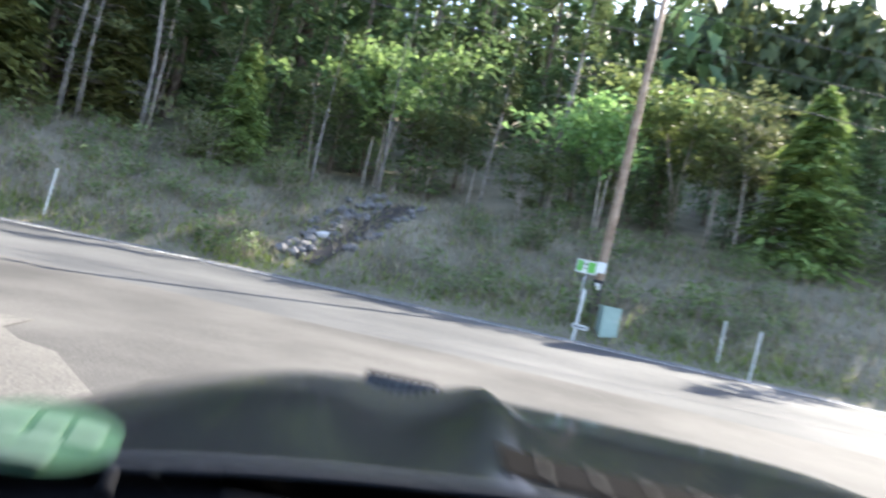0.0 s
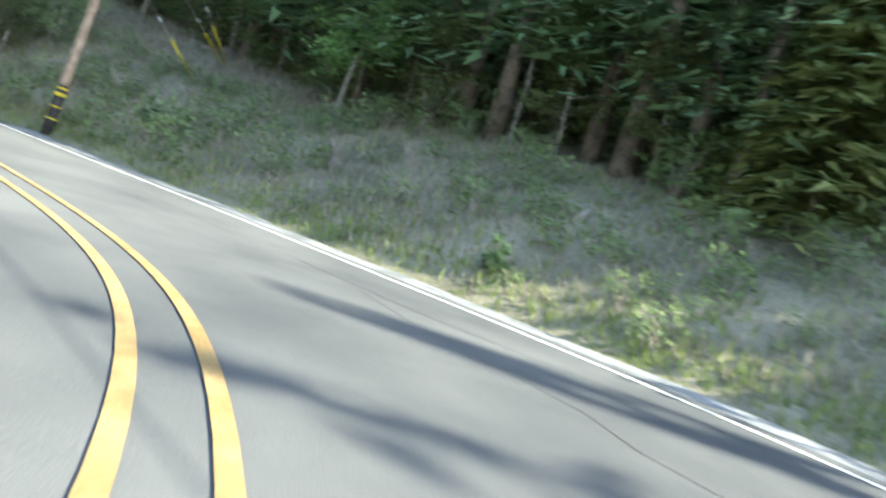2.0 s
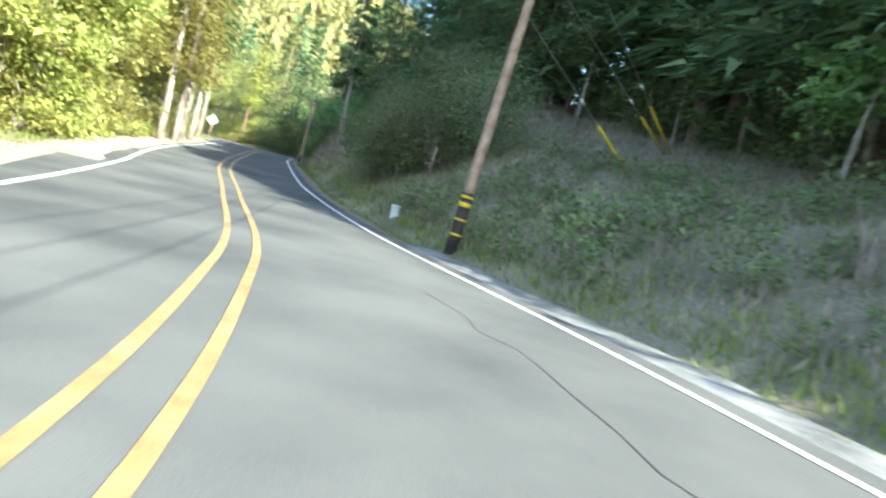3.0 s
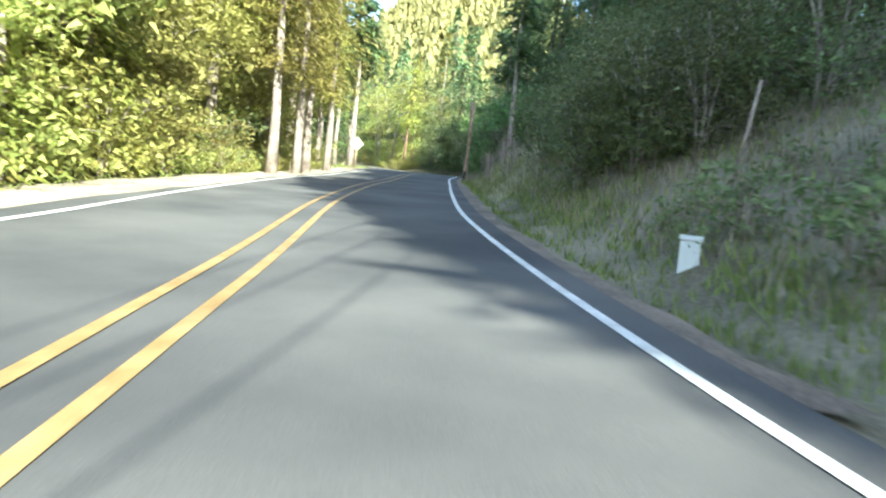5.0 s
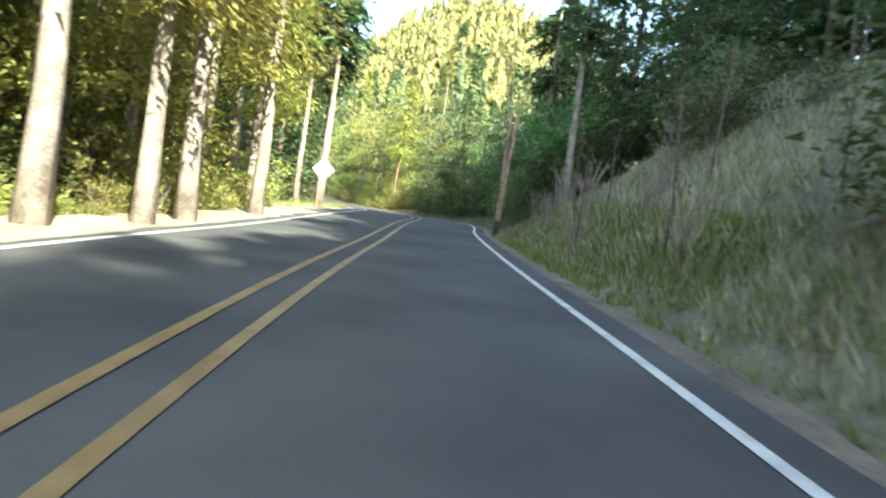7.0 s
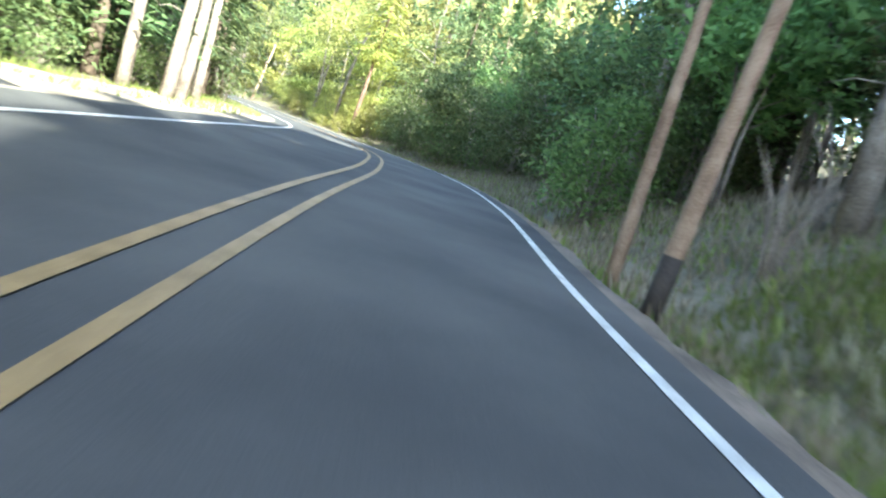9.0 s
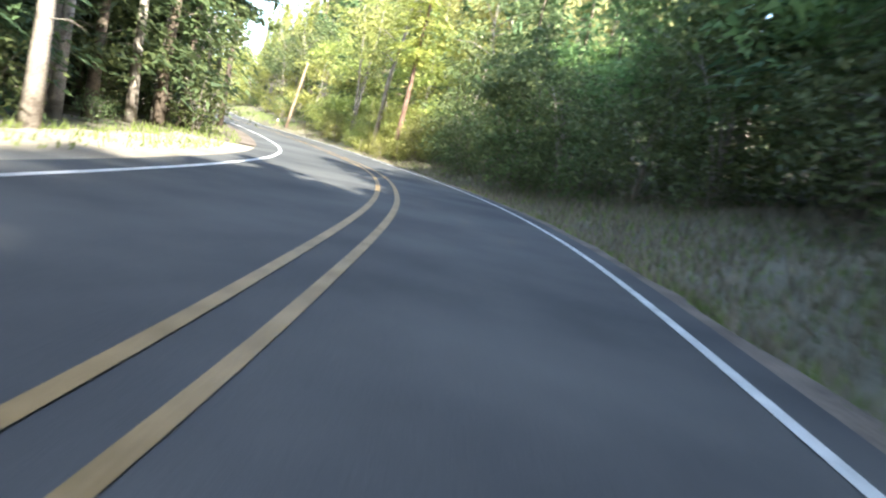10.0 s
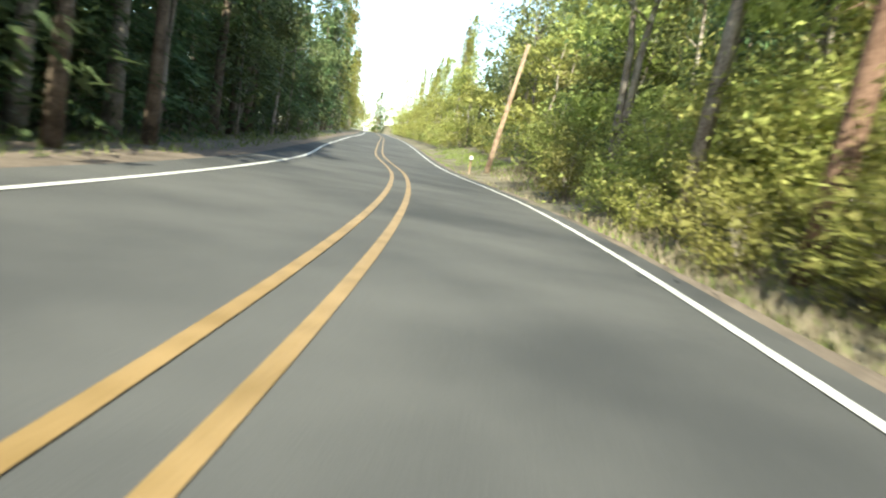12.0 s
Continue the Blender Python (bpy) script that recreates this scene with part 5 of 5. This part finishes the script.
# slotted vent near the bonnet's crest
bm = bmesh.new()
block(bm, -0.06, 0.11, 1.56, 1.63, 0.905, 0.926, 0.008)
part("vent", bm, CAR_PLASTIC, bonnet, "black slotted vent")
for k in range(9):
    bm = bmesh.new()
    block(bm, -0.05 + 0.018 * k, -0.044 + 0.018 * k, 1.556, 1.562, 0.907, 0.925)
    part("vent_rib", bm, STEEL, bonnet)
# long dark grille on the dome with ribs
sheet("dome_grille", [0.15 + 0.07 * k for k in range(11)], [0.80, 0.83, 0.86, 0.89], lambda a, b: bonnet_height(a, b) + 0.004, RECESS_SHADE, bonnet, "long dark ribbed grille")
for k in range(10):
    a = 0.2 + 0.07 * k
    bm = bmesh.new()
    tube(bm, [(a, 0.80, bonnet_height(a, 0.80) + 0.006), (a + 0.008, 0.89, bonnet_height(a, 0.89) + 0.006)], [0.0022, 0.0022], 5)
    part("grille_rib", bm, TYRE, bonnet)
# cowl, wipers and dashboard
sheet("cowl", [MID - 0.74 + 0.074 * k for k in range(21)], [0.46, 0.55, 0.62, 0.72], lambda a, b: 0.925 - 0.03 * ((a - MID) / 0.74) ** 2 + 0.01 * math.sin(b * 30), CAR_PLASTIC, car, "black plastic cowl under the windscreen")
for a0, a1 in ((-0.12, 0.55), (0.42, 1.02)):
    bm = bmesh.new()
    tube(bm, [(a0, 0.61, 0.945), (a0 + 0.12, 0.57, 0.965), (a1, 0.545, 0.955)], [0.011, 0.009, 0.006], 6)
    block(bm, a0 + 0.08, a1 + 0.05, 0.525, 0.54, 0.945, 0.958, 0.003)
    part("wiper", bm, CAR_PLASTIC, car, "black wiper arm and blade", True)
for a in (-0.23, -0.06):
    bm = bmesh.new()
    bmesh.ops.create_uvsphere(bm, u_segments=10, v_segments=6, radius=0.009, matrix=Matrix.Translation((a, 0.63, 0.94)))
    part("washer_nozzle", bm, CAR_PLASTIC, car, "small black washer nozzle", True)
dash = sheet("dashboard", [MID - 0.72 + 0.072 * k for k in range(21)], [-0.1, 0.0, 0.1, 0.2, 0.3, 0.38, 0.43, 0.46], lambda a, b: 0.90 - 0.05 * ((a - MID) / 0.72) ** 2 - 0.6 * max(0.05 - b, 0) ** 1.5 * 6 - 0.35 * max(b - 0.38, 0), DASH, car, "dark blue-grey soft dashboard top")
for k in range(14):
    bm = bmesh.new()
    block(bm, 0.05 + 0.062 * k, 0.102 + 0.062 * k, 0.315, 0.333, 0.895 - 0.05 * ((0.08 + 0.062 * k - MID) / 0.72) ** 2, 0.9025 - 0.05 * ((0.08 + 0.062 * k - MID) / 0.72) ** 2, 0.003)
    part("defroster_slot", bm, CAR_PLASTIC, dash)
bm = bmesh.new()
bmesh.ops.create_circle(bm, cap_ends=True, segments=40, radius=1.0)
bmesh.ops.transform(bm, matrix=Matrix.Diagonal((0.056, 0.034, 1, 1)), verts=bm.verts)
bmesh.ops.solidify(bm, geom=bm.faces[:], thickness=0.002)
sticker = part("oval_sticker", bm, STICKER, car, "green oval windscreen sticker with pale bars")
sticker.matrix_basis = pose(-0.236, 0.5, 1.018, 20, 0, 0)
for k, (x0, x1, y) in enumerate(((-0.042, -0.012, 0.004), (-0.005, 0.014, 0.004), (0.02, 0.043, 0.004), (-0.022, 0.022, -0.022))):
    bm = bmesh.new()
    block(bm, x0, x1, y - 0.005, y + 0.005, 0.0022, 0.003)
    part("text_bar", bm, PALE_INK, sticker)

# body shell: profiles of half width, sill and shoulder along the length
PROFILE = [(2.22, 0.55, 0.35, 0.55), (2.15, 0.72, 0.22, 0.7), (1.95, 0.84, 0.2, 0.78), (1.4, 0.89, 0.2, 0.845), (0.72, 0.9, 0.2, 0.88), (0.2, 0.9, 0.2, 0.92), (-0.8, 0.9, 0.2, 0.92), (-1.6, 0.89, 0.2, 0.94), (-2.2, 0.84, 0.24, 0.94), (-2.4, 0.7, 0.35, 0.9)]
for side_ in (-1, 1):
    bm = bmesh.new()
    rows_ = []
    for b, w, lo_, hi_ in PROFILE:
        ring = []
        for k in range(7):
            f = k / 6
            bulge = w - 0.07 * (f - 0.45) ** 2 * 4 * (1 if f > 0.45 else 0.6)
            ring.append(bm.verts.new((MID + side_ * bulge, b, lo_ + (hi_ - lo_) * f)))
        ring.append(bm.verts.new((MID + side_ * min(w - 0.12, 0.785), b, hi_ + 0.004)))
        rows_.append(ring)
    for r0, r1 in zip(rows_, rows_[1:]):
        for k in range(7):
            bm.faces.new((r0[k], r0[k + 1], r1[k + 1], r1[k]))
    bmesh.ops.recalc_face_normals(bm, faces=bm.faces[:])
    part("side_panel", bm, CAR_PAINT, car, "black glossy side panel", True)
    # pillars and side windows
    roof_z = 1.47
    for b0, b1, wide in ((0.62, -0.12, 0.045), (-0.75, -0.85, 0.05), (-1.9, -1.55, 0.06)):
        bm = bmesh.new()
        tube(bm, [(MID + side_ * 0.8, b0, 0.9), (MID + side_ * 0.71, (b0 + b1) / 2, 1.22), (MID + side_ * 0.6, b1, roof_z - 0.03)], [wide, wide * 0.8, wide * 0.8], 8)
        part("pillar", bm, CAR_PAINT, car, smooth=True)
    for b0, b1, t0, t1 in ((-0.7, 0.45, -0.8, -0.12), (-1.75, -0.8, -1.5, -0.88)):
        bm = bmesh.new()
        vs = [bm.verts.new((MID + side_ * w, b, z)) for w, b, z in ((0.8, b0, 0.93), (0.8, b1, 0.93), (0.615, t1, roof_z - 0.06), (0.615, t0, roof_z - 0.06))]
        bm.faces.new(vs)
        bmesh.ops.solidify(bm, geom=bm.faces[:], thickness=0.005)
        part("side_window", bm, TINTED, car, "dark side window")
    for b in (-0.55, -1.45):
        bm = bmesh.new()
        block(bm, MID + side_ * 0.9 - 0.015, MID + side_ * 0.9 + 0.015, b - 0.08, b + 0.08, 0.8, 0.825, 0.008)
        part("door_handle", bm, CAR_PAINT, car)
    bm = bmesh.new()
    block(bm, MID + side_ * 0.97 - 0.07, MID + side_ * 0.97 + 0.07, 0.28, 0.36, 0.93, 1.04, 0.025)
    part("mirror", bm, CAR_PAINT, car, "black door mirror", True)
    bm = bmesh.new()
    bmesh.ops.create_uvsphere(bm, u_segments=14, v_segments=8, radius=1, matrix=Matrix.Translation((MID + side_ * 0.6, 2.06, 0.68)) @ Matrix.Diagonal((0.15, 0.1, 0.07, 1)))
    part("headlight", bm, LAMP_GLASS, car, "clear headlight lens", True)
    bm = bmesh.new()
    block(bm, MID + side_ * 0.7 - 0.1, MID + side_ * 0.7 + 0.1, -2.36, -2.28, 0.7, 0.84, 0.02)
    part("tail_light", bm, RED_PAINT, car, "red tail light")
    for b in (1.36, -1.4):
        bm = bmesh.new()
        prof = [(0.24, -0.1), (0.31, -0.1), (0.33, -0.06), (0.33, 0.06), (0.31, 0.1), (0.24, 0.1)]
        rings = [[bm.verts.new((x, r * math.cos(6.2832 * k / 28), r * math.sin(6.2832 * k / 28))) for r, x in prof] for k in range(28)]
        for k in range(28):
            for j in range(6):
                bm.faces.new((rings[k][j], rings[k][(j + 1) % 6], rings[(k + 1) % 28][(j + 1) % 6], rings[(k + 1) % 28][j]))
        wheel = part("wheel", bm, TYRE, car, "black rubber tyre", True)
        wheel.location = (MID + side_ * 0.83, b, 0.33)
        bm = bmesh.new()
        tube(bm, [(-0.07, 0, 0), (0.07, 0, 0)], [0.235, 0.235], 24)
        for k in range(5):
            an = 6.2832 * k / 5
            tube(bm, [(side_ * 0.08, 0.03 * math.cos(an), 0.03 * math.sin(an)), (side_ * 0.085, 0.22 * math.cos(an), 0.22 * math.sin(an))], [0.03, 0.025], 6)
        part("rim", bm, STEEL, wheel, "grey alloy rim", True)
for name, b0, b1, z0_, z1_, w in (("front_bumper", 2.08, 2.3, 0.25, 0.6, 0.8), ("rear_bumper", -2.5, -2.28, 0.28, 0.62, 0.8)):
    bm = bmesh.new()
    block(bm, MID - w, MID + w, b0, b1, z0_, z1_, 0.07)
    part(name, bm, CAR_PAINT, car, smooth=True)
bm = bmesh.new()
block(bm, MID - 0.4, MID + 0.4, 2.1, 2.19, 0.6, 0.74, 0.02)
part("front_grille", bm, CAR_PLASTIC, car)
sheet("roof", [MID - 0.62 + 0.062 * k for k in range(21)], [-0.12 - 0.13 * k for k in range(12)], lambda a, b: 1.475 - 0.05 * ((a - MID) / 0.62) ** 2 - 0.02 * ((b + 0.85) / 0.7) ** 2, CAR_PAINT, car, "black roof panel", 0.03)
sheet("tail_panel", [MID - 0.76 + 0.076 * k for k in range(21)], [-1.95 - 0.06 * k for k in range(8)], lambda a, b: 0.95 - 0.03 * ((a - MID) / 0.76) ** 2, CAR_PAINT, car, "", 0.02)
bm = bmesh.new()
vs = [bm.verts.new((MID + w, b, z)) for w, b, z in ((-0.72, -1.98, 0.95), (0.72, -1.98, 0.95), (0.58, -1.53, 1.42), (-0.58, -1.53, 1.42))]
bm.faces.new(vs)
bmesh.ops.solidify(bm, geom=bm.faces[:], thickness=0.005)
part("rear_window", bm, TINTED, car, "dark rear window")
bm = bmesh.new()
block(bm, MID - 0.8, MID + 0.8, -2.3, 2.1, 0.2, 0.26, 0.02)
part("floor_pan", bm, CAR_PLASTIC, car)
for a in (MID - 0.37, MID + 0.37):
    bm = bmesh.new()
    block(bm, a - 0.25, a + 0.25, -1.15, -0.65, 0.3, 0.52, 0.06)
    block(bm, a - 0.24, a + 0.24, -1.3, -1.15, 0.45, 1.1, 0.06)
    part("front_seat", bm, CAR_PLASTIC, car, "black front seat", True)
car.matrix_basis = pose(3.90, -1.69, -0.80, 0, 0, 10)
